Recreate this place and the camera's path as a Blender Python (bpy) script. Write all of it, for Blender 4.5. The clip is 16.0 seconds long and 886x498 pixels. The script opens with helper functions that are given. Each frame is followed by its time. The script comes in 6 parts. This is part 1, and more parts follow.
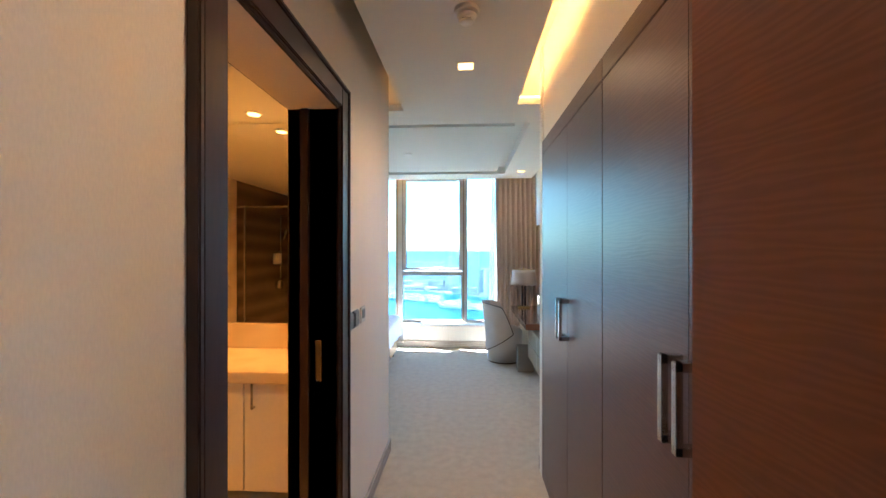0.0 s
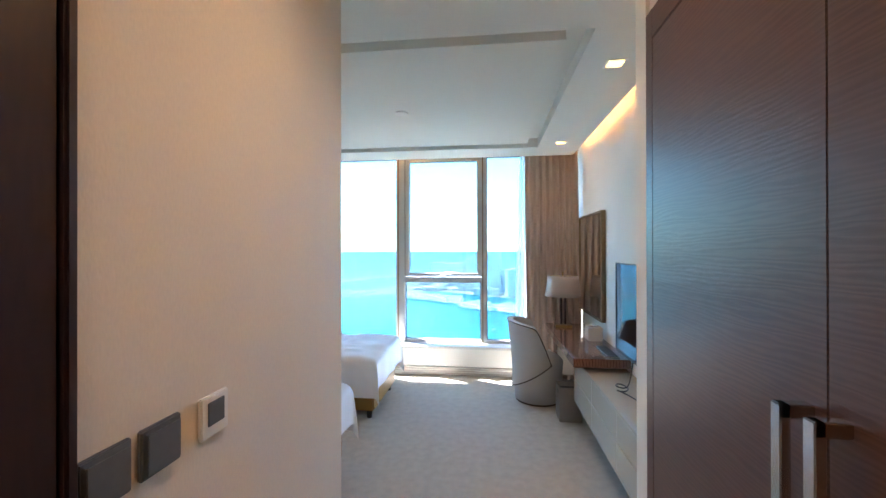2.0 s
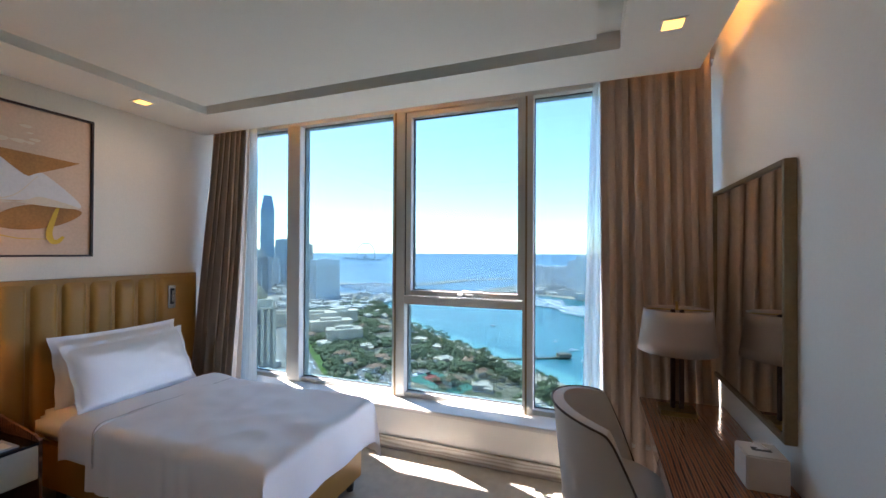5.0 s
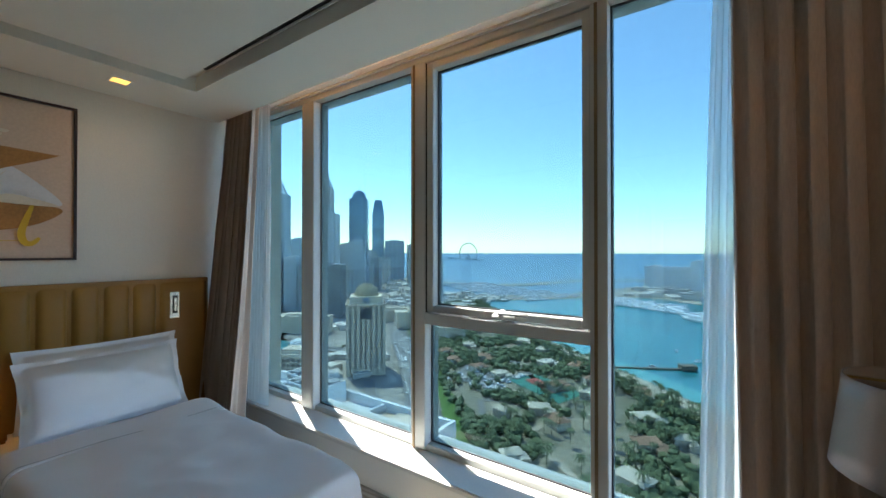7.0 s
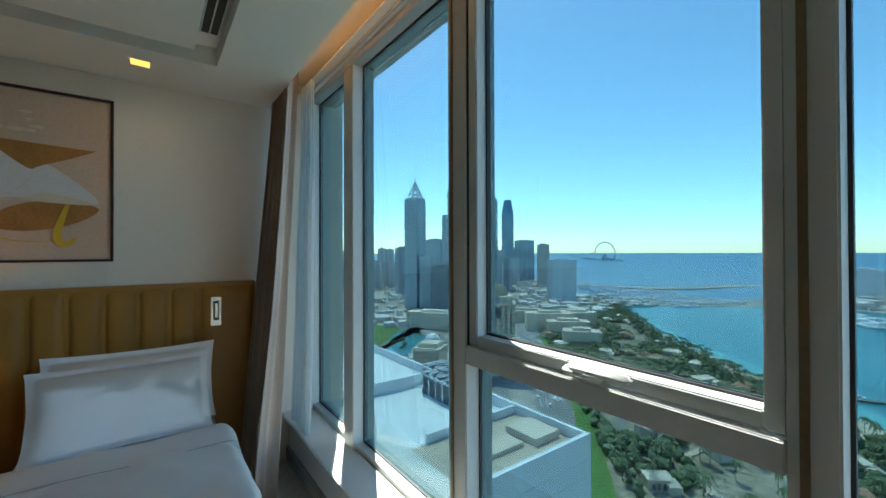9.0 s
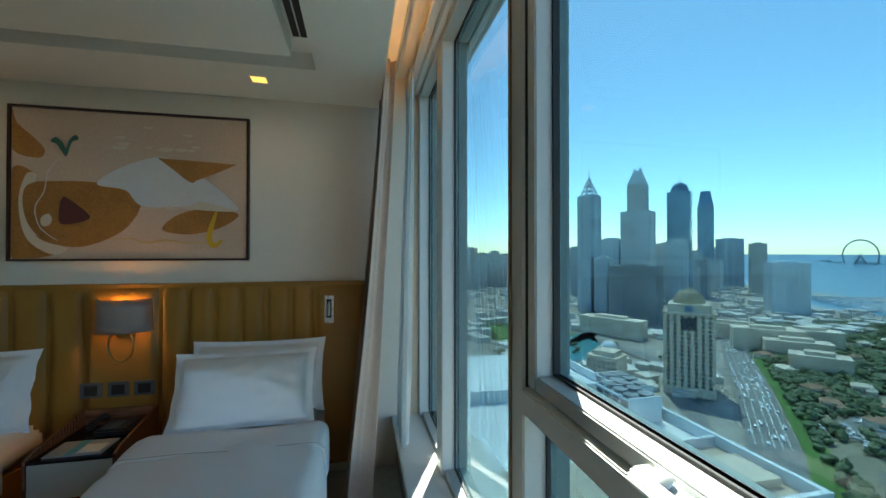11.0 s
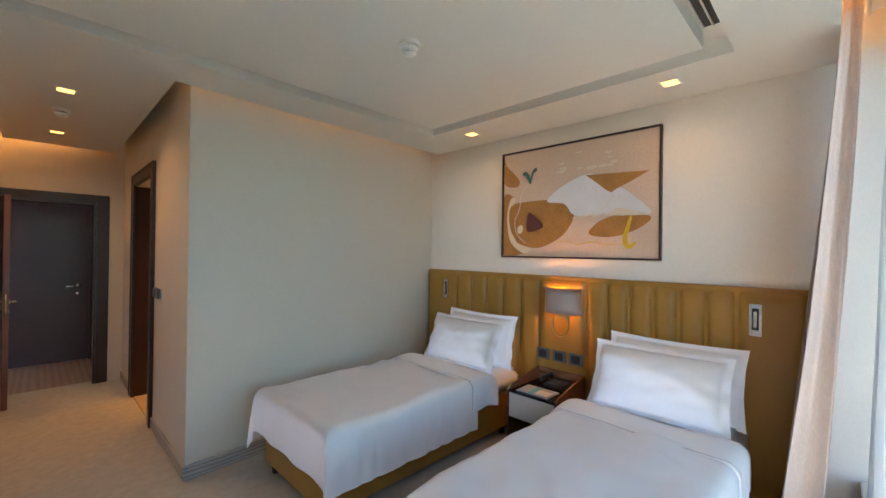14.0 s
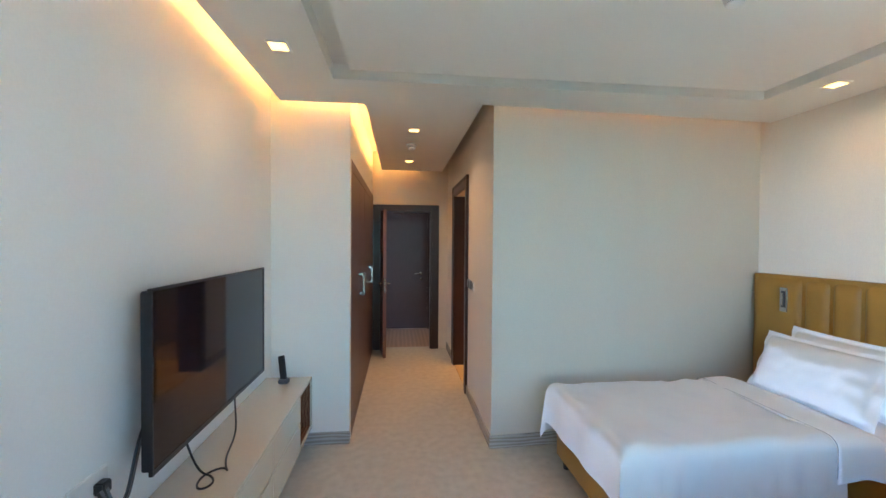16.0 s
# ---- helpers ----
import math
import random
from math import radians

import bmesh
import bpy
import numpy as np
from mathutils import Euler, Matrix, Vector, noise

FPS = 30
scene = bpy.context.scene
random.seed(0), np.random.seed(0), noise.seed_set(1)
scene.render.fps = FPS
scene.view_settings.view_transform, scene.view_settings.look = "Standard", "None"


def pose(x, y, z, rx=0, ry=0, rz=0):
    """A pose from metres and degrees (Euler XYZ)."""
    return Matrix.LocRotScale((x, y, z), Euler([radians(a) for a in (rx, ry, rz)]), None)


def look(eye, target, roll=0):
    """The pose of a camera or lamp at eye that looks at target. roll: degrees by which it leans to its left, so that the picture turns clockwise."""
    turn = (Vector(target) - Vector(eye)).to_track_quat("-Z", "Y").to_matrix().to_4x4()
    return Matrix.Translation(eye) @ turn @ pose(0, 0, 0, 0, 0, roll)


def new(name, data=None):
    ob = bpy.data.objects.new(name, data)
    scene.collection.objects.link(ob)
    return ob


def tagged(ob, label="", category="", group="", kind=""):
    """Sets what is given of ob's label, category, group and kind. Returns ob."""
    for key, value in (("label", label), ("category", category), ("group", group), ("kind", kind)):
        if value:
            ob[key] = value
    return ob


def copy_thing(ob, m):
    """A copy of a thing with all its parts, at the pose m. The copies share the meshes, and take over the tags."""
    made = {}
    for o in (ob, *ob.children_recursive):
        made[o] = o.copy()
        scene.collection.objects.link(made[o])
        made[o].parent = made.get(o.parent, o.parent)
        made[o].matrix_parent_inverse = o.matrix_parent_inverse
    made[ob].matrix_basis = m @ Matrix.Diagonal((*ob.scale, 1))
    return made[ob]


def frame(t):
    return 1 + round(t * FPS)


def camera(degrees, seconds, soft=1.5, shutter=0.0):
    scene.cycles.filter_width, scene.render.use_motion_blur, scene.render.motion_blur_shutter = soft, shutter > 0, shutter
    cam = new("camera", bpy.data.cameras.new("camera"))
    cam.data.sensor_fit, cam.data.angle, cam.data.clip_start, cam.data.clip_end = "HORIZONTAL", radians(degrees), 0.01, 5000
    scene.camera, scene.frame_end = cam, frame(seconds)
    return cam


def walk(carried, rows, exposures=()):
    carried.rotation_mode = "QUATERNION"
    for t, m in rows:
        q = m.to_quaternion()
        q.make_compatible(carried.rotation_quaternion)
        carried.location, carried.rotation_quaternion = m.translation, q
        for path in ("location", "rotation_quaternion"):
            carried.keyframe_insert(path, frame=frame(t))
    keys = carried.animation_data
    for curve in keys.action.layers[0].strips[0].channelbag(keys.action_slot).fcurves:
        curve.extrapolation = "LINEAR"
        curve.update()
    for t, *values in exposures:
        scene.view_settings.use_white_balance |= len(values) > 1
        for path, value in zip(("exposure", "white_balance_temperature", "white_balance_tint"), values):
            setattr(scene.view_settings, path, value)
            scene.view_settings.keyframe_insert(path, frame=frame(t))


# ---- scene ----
cam = camera(96.3, 16.0)
PATH = [
    (0, (0.145, -0.126, 1.509), (0.026, 1.871, 1.511), 0.0),
    (0.5, (0.125, 0.221, 1.511), (-0.006, 2.216, 1.51), -0.0),
    (1, (0.161, 0.595, 1.542), (-0.005, 2.588, 1.524), -0.1),
    (1.5, (0.121, 0.899, 1.522), (-0.057, 2.891, 1.512), -0.3),
    (2, (0.155, 1.251, 1.5), (-0.068, 3.239, 1.505), -0.1),
    (2.5, (0.198, 1.595, 1.499), (-0.042, 3.581, 1.498), -0.1),
    (3, (0.234, 1.919, 1.501), (-0.024, 3.903, 1.503), -0.1),
    (3.5, (0.314, 2.277, 1.497), (-0.016, 4.249, 1.512), -0.1),
    (6, (0.592, 3.784, 1.53), (-0.349, 5.549, 1.541), 0.2),
    (6.5, (0.562, 4.031, 1.526), (-0.477, 5.741, 1.541), 0.0),
    (7, (0.561, 4.285, 1.526), (-0.59, 5.92, 1.54), -0.0),
    (7.5, (0.511, 4.515, 1.525), (-0.756, 6.063, 1.541), -0.1),
    (8, (0.439, 4.741, 1.525), (-0.943, 6.186, 1.54), -0.2),
    (10.5, (0.135, 5.64, 1.525), (-1.758, 6.285, 1.54), 0.0),
    (11, (0.118, 5.71, 1.528), (-1.836, 6.127, 1.545), 0.0),
    (11.5, (0.112, 5.751, 1.531), (-1.883, 5.887, 1.554), 0.1),
    (12, (0.162, 5.787, 1.543), (-1.832, 5.638, 1.55), 0.1),
    (12.5, (0.187, 5.802, 1.541), (-1.756, 5.331, 1.553), 0.4),
    (13, (0.221, 5.826, 1.553), (-1.617, 5.038, 1.556), 0.4),
    (13.5, (0.24, 5.82, 1.534), (-1.436, 4.728, 1.545), 0.7),
    (14, (0.252, 5.837, 1.523), (-1.175, 4.435, 1.534), 0.7),
    (14.5, (0.264, 5.825, 1.536), (-0.852, 4.166, 1.534), 0.7),
    (15, (0.283, 5.821, 1.552), (-0.496, 3.979, 1.536), 0.6),
    (15.5, (0.293, 5.797, 1.549), (-0.172, 3.852, 1.529), 0.5),
    (16, (0.261, 5.753, 1.572), (0.045, 3.765, 1.535), 0.4),
]
EXPOSURES = [(0, 5.85, 5800, 11), (1.5, 5.8, 5700, 11), (2.5, 5.35, 5900, 17), (3.5, 4.9, 6300, 19), (6, 4.3, 6600, 26), (7, 3.9, 6300, 10), (8, 3.6, 6100, 3), (11.5, 3.6, 6200, -2), (12.5, 4.05, 6800, 9), (13.5, 4.85, 7000, 20), (14.5, 5.35, 7100, 20), (16, 5.7, 6300, 15)]
walk(cam, [(t, look(eye, target, roll)) for t, eye, target, roll in PATH], EXPOSURES)
# world, sun and exposure
SUN_WAY = Vector((-1.35, 0.62, 2.6)).normalized()
world = bpy.data.worlds.new("world")
scene.world = world
world.use_nodes = True
wn = world.node_tree.nodes
sky = wn.new("ShaderNodeTexSky")
sky.sky_type, sky.sun_disc = "NISHITA", False
sky.sun_elevation = math.asin(SUN_WAY.z)
sky.sun_rotation = math.atan2(SUN_WAY.x, SUN_WAY.y)
sky.air_density, sky.dust_density, sky.ozone_density = 0.9, 0.3, 3.5
wn["Background"].inputs["Strength"].default_value = 0.15
world.node_tree.links.new(sky.outputs[0], wn["Background"].inputs[0])
sun = new("sun", bpy.data.lights.new("sun", "SUN"))
sun.data.energy, sun.data.angle, sun.data.color = 1.8, radians(0.5), (1.0, 0.94, 0.85)
sun.matrix_world = look(SUN_WAY * 50, (0, 0, 0))
WARM = (1.0, 0.46, 0.12)


# ---------------------------------------------------------------- materials
def mat(name, col, rough=0.5, metal=0.0, var=0.06, scale=1.5, fine=60.0, bump=0.05, stretch=(1, 1, 1), col2=None, spec=0.5, detail=6.0, sheen=0.0, coat=0.0, rnd=0.0, span=(0.35, 0.65), fine_mix=0.5):
    """A surface with broad stains and a fine grain, both in object space."""
    m = bpy.data.materials.new(name)
    m.use_nodes = True
    nt = m.node_tree
    n, l = nt.nodes, nt.links
    b = n["Principled BSDF"]
    b.inputs["Roughness"].default_value, b.inputs["Metallic"].default_value = rough, metal
    b.inputs["Specular IOR Level"].default_value = spec
    b.inputs["Sheen Weight"].default_value, b.inputs["Coat Weight"].default_value = sheen, coat
    tc, mp = n.new("ShaderNodeTexCoord"), n.new("ShaderNodeMapping")
    mp.inputs["Scale"].default_value = stretch
    l.new(tc.outputs["Object"], mp.inputs[0])
    a, f = n.new("ShaderNodeTexNoise"), n.new("ShaderNodeTexNoise")
    a.inputs["Scale"].default_value, a.inputs["Detail"].default_value = scale, detail
    f.inputs["Scale"].default_value, f.inputs["Detail"].default_value = fine, 3.0
    l.new(mp.outputs[0], a.inputs[0]), l.new(mp.outputs[0], f.inputs[0])
    mx = n.new("ShaderNodeMix")
    mx.data_type = "FLOAT"
    mx.inputs[0].default_value = fine_mix
    l.new(a.outputs[0], mx.inputs[2]), l.new(f.outputs[0], mx.inputs[3])
    r = n.new("ShaderNodeValToRGB")
    r.color_ramp.elements[0].position, r.color_ramp.elements[1].position = span
    lo = tuple(c * (1 - var) for c in col)
    hi = col2 or tuple(min(1, c * (1 + var)) for c in col)
    r.color_ramp.elements[0].color, r.color_ramp.elements[1].color = (*lo, 1), (*hi, 1)
    l.new(mx.outputs[0], r.inputs[0])
    out = r.outputs[0]
    if rnd:
        oi, hs, mr = n.new("ShaderNodeObjectInfo"), n.new("ShaderNodeHueSaturation"), n.new("ShaderNodeMapRange")
        mr.inputs[3].default_value, mr.inputs[4].default_value = 1 - rnd, 1 + rnd
        l.new(oi.outputs["Random"], mr.inputs[0]), l.new(mr.outputs[0], hs.inputs["Value"]), l.new(out, hs.inputs["Color"])
        out = hs.outputs[0]
    l.new(out, b.inputs["Base Color"])
    if bump:
        bp = n.new("ShaderNodeBump")
        bp.inputs["Strength"].default_value, bp.inputs["Distance"].default_value = bump, 0.01
        l.new(mx.outputs[0], bp.inputs["Height"]), l.new(bp.outputs[0], b.inputs["Normal"])
    return m


def glow(name, col, strength):
    m = bpy.data.materials.new(name)
    m.use_nodes = True
    b = m.node_tree.nodes["Principled BSDF"]
    b.inputs["Base Color"].default_value = (*col, 1)
    b.inputs["Emission Color"].default_value = (*col, 1)
    b.inputs["Emission Strength"].default_value = strength
    return m


def glass_mat(name, col=(0.93, 0.97, 0.97), refl=0.06):
    """Thin clear pane: straight-through light with a share of mirror."""
    m = bpy.data.materials.new(name)
    m.use_nodes = True
    n, l = m.node_tree.nodes, m.node_tree.links
    t, g, mix, fr, pw, sc = n.new("ShaderNodeBsdfTransparent"), n.new("ShaderNodeBsdfGlossy"), n.new("ShaderNodeMixShader"), n.new("ShaderNodeLayerWeight"), n.new("ShaderNodeMath"), n.new("ShaderNodeMath")
    t.inputs[0].default_value = (*col, 1)
    g.inputs["Roughness"].default_value = 0.0
    fr.inputs[0].default_value = 0.5
    pw.operation, pw.inputs[1].default_value = "POWER", 5.0
    sc.operation, sc.inputs[1].default_value, sc.inputs[2].default_value = "MULTIPLY_ADD", 0.7, 0.02
    l.new(fr.outputs["Facing"], pw.inputs[0]), l.new(pw.outputs[0], sc.inputs[0]), l.new(sc.outputs[0], mix.inputs[0])
    l.new(t.outputs[0], mix.inputs[1]), l.new(g.outputs[0], mix.inputs[2])
    l.new(mix.outputs[0], n["Material Output"].inputs[0])
    return m


def banded(name, cols, axis, scale, distort, rough, detail=3.0, coat=0.0, stretch=(1, 1, 1), bump=0.03):
    """Figured wood or veined stone: distorted bands through a colour ramp."""
    m = bpy.data.materials.new(name)
    m.use_nodes = True
    n, l = m.node_tree.nodes, m.node_tree.links
    b = n["Principled BSDF"]
    b.inputs["Roughness"].default_value, b.inputs["Coat Weight"].default_value = rough, coat
    tc, mp, w, r, f = n.new("ShaderNodeTexCoord"), n.new("ShaderNodeMapping"), n.new("ShaderNodeTexWave"), n.new("ShaderNodeValToRGB"), n.new("ShaderNodeTexNoise")
    mp.inputs["Scale"].default_value = stretch
    w.bands_direction = axis
    w.inputs["Scale"].default_value, w.inputs["Distortion"].default_value = scale, distort
    w.inputs["Detail"].default_value, w.inputs["Detail Scale"].default_value = detail, 1.2
    l.new(tc.outputs["Object"], mp.inputs[0]), l.new(mp.outputs[0], w.inputs[0]), l.new(mp.outputs[0], f.inputs[0])
    f.inputs["Scale"].default_value, f.inputs["Detail"].default_value = scale * 3, 5
    mx = n.new("ShaderNodeMix")
    mx.data_type, mx.inputs[0].default_value = "FLOAT", 0.4
    l.new(w.outputs["Fac"], mx.inputs[2]), l.new(f.outputs[0], mx.inputs[3])
    e = r.color_ramp.elements
    while len(e) < len(cols):
        e.new(0.5)
    for i, c in enumerate(cols):
        e[i].position, e[i].color = 0.15 + 0.7 * i / (len(cols) - 1), (*c, 1)
    l.new(mx.outputs[0], r.inputs[0]), l.new(r.outputs[0], b.inputs["Base Color"])
    bp = n.new("ShaderNodeBump")
    bp.inputs["Strength"].default_value, bp.inputs["Distance"].default_value = bump, 0.01
    l.new(mx.outputs[0], bp.inputs["Height"]), l.new(bp.outputs[0], b.inputs["Normal"])
    return m


M_WALL = mat("wallpaper", (0.72, 0.645, 0.545), 0.8, var=0.05, scale=1.2, fine=220, bump=0.12, stretch=(1, 1, 0.35))
M_WHITE = mat("white_paint", (0.82, 0.81, 0.77), 0.75, var=0.02, scale=0.8, fine=120, bump=0.03)
M_CEIL = mat("ceiling_paint", (0.78, 0.77, 0.71), 0.85, var=0.02, scale=0.6, fine=140, bump=0.03)
M_CARPET = mat("carpet", (0.50, 0.47, 0.41), 0.95, var=0.07, scale=16, fine=260, bump=0.5, col2=(0.57, 0.54, 0.475), span=(0.38, 0.62), spec=0.1)
M_DARK = banded("dark_wood", [(0.078, 0.041, 0.034), (0.092, 0.049, 0.040), (0.108, 0.059, 0.048)], "Z", 30, 14.0, 0.36, stretch=(1, 0.10, 1), bump=0.04)
M_LEAFW = banded("red_brown_veneer", [(0.155, 0.052, 0.028), (0.17, 0.058, 0.032), (0.19, 0.066, 0.037)], "Z", 30, 14.0, 0.4, stretch=(1, 0.10, 1), bump=0.03)
M_FRAME = mat("stained_frame", (0.032, 0.013, 0.012), 0.34, var=0.25, scale=3, fine=90, bump=0.03, stretch=(1, 1, 0.2))
M_ZEB = banded("figured_wood", [(0.07, 0.022, 0.012), (0.21, 0.085, 0.045), (0.31, 0.145, 0.08), (0.12, 0.042, 0.022)], "X", 14, 4.0, 0.16, coat=0.6, stretch=(1, 0.12, 1))
M_CREAM = mat("cream_lacquer", (0.60, 0.55, 0.45), 0.12, var=0.02, bump=0.0, coat=0.5)
M_LEATHER = mat("mustard_leather", (0.31, 0.15, 0.024), 0.42, var=0.12, scale=4, fine=240, bump=0.12)
M_LINEN = mat("white_linen", (0.82, 0.81, 0.82), 0.85, var=0.02, scale=5, fine=300, bump=0.05, sheen=0.2)
M_SEAM = mat("grey_piping", (0.25, 0.25, 0.28), 0.8)
M_CURT = mat("taupe_curtain", (0.50, 0.39, 0.315), 0.7, var=0.1, scale=6, fine=200, bump=0.1, stretch=(1, 1, 0.2), sheen=0.3)
M_ALU = mat("powder_coated_aluminium", (0.50, 0.52, 0.50), 0.45, var=0.03, scale=2, fine=150, bump=0.02)
M_GOLD = mat("bronze_strip", (0.22, 0.16, 0.09), 0.4, 0.6, var=0.1)
M_GASK = mat("black_gasket", (0.012, 0.012, 0.013), 0.6)
M_STONE = mat("sill_stone", (0.70, 0.69, 0.66), 0.35, var=0.04, scale=3, fine=80, bump=0.02)
M_SKIRT = banded("grey_marble", [(0.30, 0.27, 0.24), (0.42, 0.39, 0.35), (0.52, 0.49, 0.45)], "Z", 6, 6, 0.25, stretch=(0.3, 0.3, 2))
M_CHROME = mat("brushed_nickel", (0.62, 0.60, 0.57), 0.25, 1.0, var=0.04, scale=4, fine=120, bump=0.02)
M_BLACK = mat("black_plastic", (0.012, 0.012, 0.013), 0.35, var=0.2, scale=8)
M_SCREEN = mat("tv_screen", (0.004, 0.004, 0.005), 0.05, var=0.05, bump=0.0, coat=0.0, spec=0.45)
M_UPH = mat("pale_upholstery", (0.50, 0.47, 0.43), 0.75, var=0.04, scale=5, fine=260, bump=0.15)
M_PIPE = mat("brown_piping", (0.06, 0.035, 0.025), 0.6)
M_BIN = mat("taupe_leatherette", (0.24, 0.21, 0.18), 0.55, var=0.08, scale=10, fine=200, bump=0.1)
M_SATIN = mat("taupe_satin_shade", (0.30, 0.225, 0.19), 0.38, 0.25, var=0.06, scale=5, fine=220, bump=0.04)
M_SHADE = mat("taupe_silk_shade", (0.40, 0.325, 0.275), 0.38, 0.25, var=0.05, scale=5, fine=220, bump=0.04)
M_BRASS = mat("aged_brass", (0.42, 0.29, 0.11), 0.28, 1.0, var=0.1, scale=8)
M_GREY = mat("grey_plastic", (0.10, 0.105, 0.115), 0.35, var=0.08, scale=8)
M_MIRROR = mat("mirror_silver", (0.88, 0.89, 0.88), 0.01, 1.0, var=0.005, bump=0.0)
M_MARBLE = banded("honey_marble", [(0.59, 0.46, 0.30), (0.64, 0.51, 0.34), (0.69, 0.57, 0.40)], "DIAGONAL", 1.1, 10, 0.15)
M_BROWNM = banded("brown_striped_marble", [(0.11, 0.074, 0.045), (0.15, 0.10, 0.06), (0.21, 0.145, 0.09)], "Z", 0.9, 2.5, 0.2, stretch=(0.4, 0.3, 1.6))
M_VANITY = mat("vanity_lacquer", (0.72, 0.66, 0.55), 0.3, var=0.03)
M_PORC = mat("porcelain", (0.82, 0.80, 0.76), 0.1, var=0.01, bump=0.0)
M_FLOORW = banded("corridor_floor", [(0.20, 0.10, 0.05), (0.32, 0.18, 0.10)], "X", 5, 3, 0.3, stretch=(1, 0.15, 1))
M_LED = glow("warm_led", WARM, 1.05)
M_LEDLOW = glow("dim_warm_led", WARM, 0.4)
M_DOWN = glow("downlight_lens", (1.0, 0.48, 0.10), 0.16)
M_GLASS = glass_mat("clear_glass", (0.96, 0.97, 0.97))
M_SMOKE = glass_mat("smoky_glass", (0.5, 0.42, 0.34))
# dark tint added to dim the view out against the room
M_DIMVIEW = glass_mat("view_dimming_glass", (0.25, 0.312, 0.308))
M_SHEER = bpy.data.materials.new("sheer_voile")
M_SHEER.use_nodes = True
_n, _l = M_SHEER.node_tree.nodes, M_SHEER.node_tree.links
_t, _d, _tr, _m1, _m2 = (_n.new("ShaderNode" + k) for k in ("BsdfTransparent", "BsdfDiffuse", "BsdfTranslucent", "MixShader", "MixShader"))
_d.inputs[0].default_value = _tr.inputs[0].default_value = (0.85, 0.87, 0.87, 1)
_m1.inputs[0].default_value, _m2.inputs[0].default_value = 0.5, 0.72
_l.new(_d.outputs[0], _m1.inputs[1]), _l.new(_tr.outputs[0], _m1.inputs[2])
_l.new(_t.outputs[0], _m2.inputs[1]), _l.new(_m1.outputs[0], _m2.inputs[2]), _l.new(_m2.outputs[0], _n["Material Output"].inputs[0])


# ---------------------------------------------------------------- mesh helpers
def box(bm, x0, x1, y0, y1, z0, z1, bevel=0.0, seg=2):
    r = bmesh.ops.create_cube(bm, size=1.0, matrix=Matrix.Translation(((x0 + x1) / 2, (y0 + y1) / 2, (z0 + z1) / 2)) @ Matrix.Diagonal((abs(x1 - x0), abs(y1 - y0), abs(z1 - z0), 1)))
    if bevel:
        es = {e for v in r["verts"] for e in v.link_edges}
        bmesh.ops.bevel(bm, geom=list(es), offset=bevel, segments=seg, affect="EDGES", clamp_overlap=True)
    return bm


def boxes(*rows, bevel=0.0):
    bm = bmesh.new()
    for r in rows:
        box(bm, *r, bevel=bevel)
    return bm


def tube(bm, a, b, r0, r1=None, seg=20, cap=True):
    a, b = Vector(a), Vector(b)
    m = Matrix.Translation((a + b) / 2) @ (b - a).to_track_quat("Z", "Y").to_matrix().to_4x4()
    bmesh.ops.create_cone(bm, cap_ends=cap, segments=seg, radius1=r0, radius2=r0 if r1 is None else r1, depth=(b - a).length, matrix=m)
    return bm


def grid(nu, nv, f, close_u=False):
    """A sheet whose point (i, j) is f(i/nu, j/nv)."""
    bm = bmesh.new()
    vs = [[bm.verts.new(f(i / nu, j / nv)) for j in range(nv + 1)] for i in range(nu + (0 if close_u else 1))]
    n = len(vs)
    for i in range(nu):
        for j in range(nv):
            bm.faces.new((vs[i][j], vs[(i + 1) % n][j], vs[(i + 1) % n][j + 1], vs[i][j + 1]))
    bmesh.ops.recalc_face_normals(bm, faces=bm.faces)
    return bm


def prism(pts, z0, z1):
    """An upright block on a plan outline."""
    bm = bmesh.new()
    lo, hi = [bm.verts.new((x, y, z0)) for x, y in pts], [bm.verts.new((x, y, z1)) for x, y in pts]
    bm.faces.new(lo[::-1]), bm.faces.new(hi)
    for i in range(len(pts)):
        j = (i + 1) % len(pts)
        bm.faces.new((lo[i], lo[j], hi[j], hi[i]))
    bmesh.ops.recalc_face_normals(bm, faces=bm.faces)
    return bm


def ob_of(name, bm, material, smooth=False):
    me = bpy.data.meshes.new(name)
    bm.to_mesh(me)
    bm.free()
    if material:
        me.materials.append(material)
    if smooth:
        me.shade_smooth()
    return new(name, me)


def part(name, bm, material, parent, label="", smooth=False):
    ob = ob_of(name, bm, material, smooth)
    ob.parent = parent
    if parent.type == "EMPTY":
        ob.matrix_parent_inverse = parent.matrix_basis.inverted()
    if label:
        ob["label"] = label
    return ob


def thing(name, label, category, at=(0, 0, 0), group=""):
    ob = new(name)
    ob.empty_display_size = 0.1
    ob.matrix_basis = Matrix.Translation(at)
    return tagged(ob, label, category, group)


def one(name, bm, material, label, category, group="", smooth=False):
    return tagged(ob_of(name, bm, material, smooth), label, category, group)


def setting(name, bm, material, label="", category=""):
    return tagged(ob_of(name, bm, material), label, category, kind="structure")


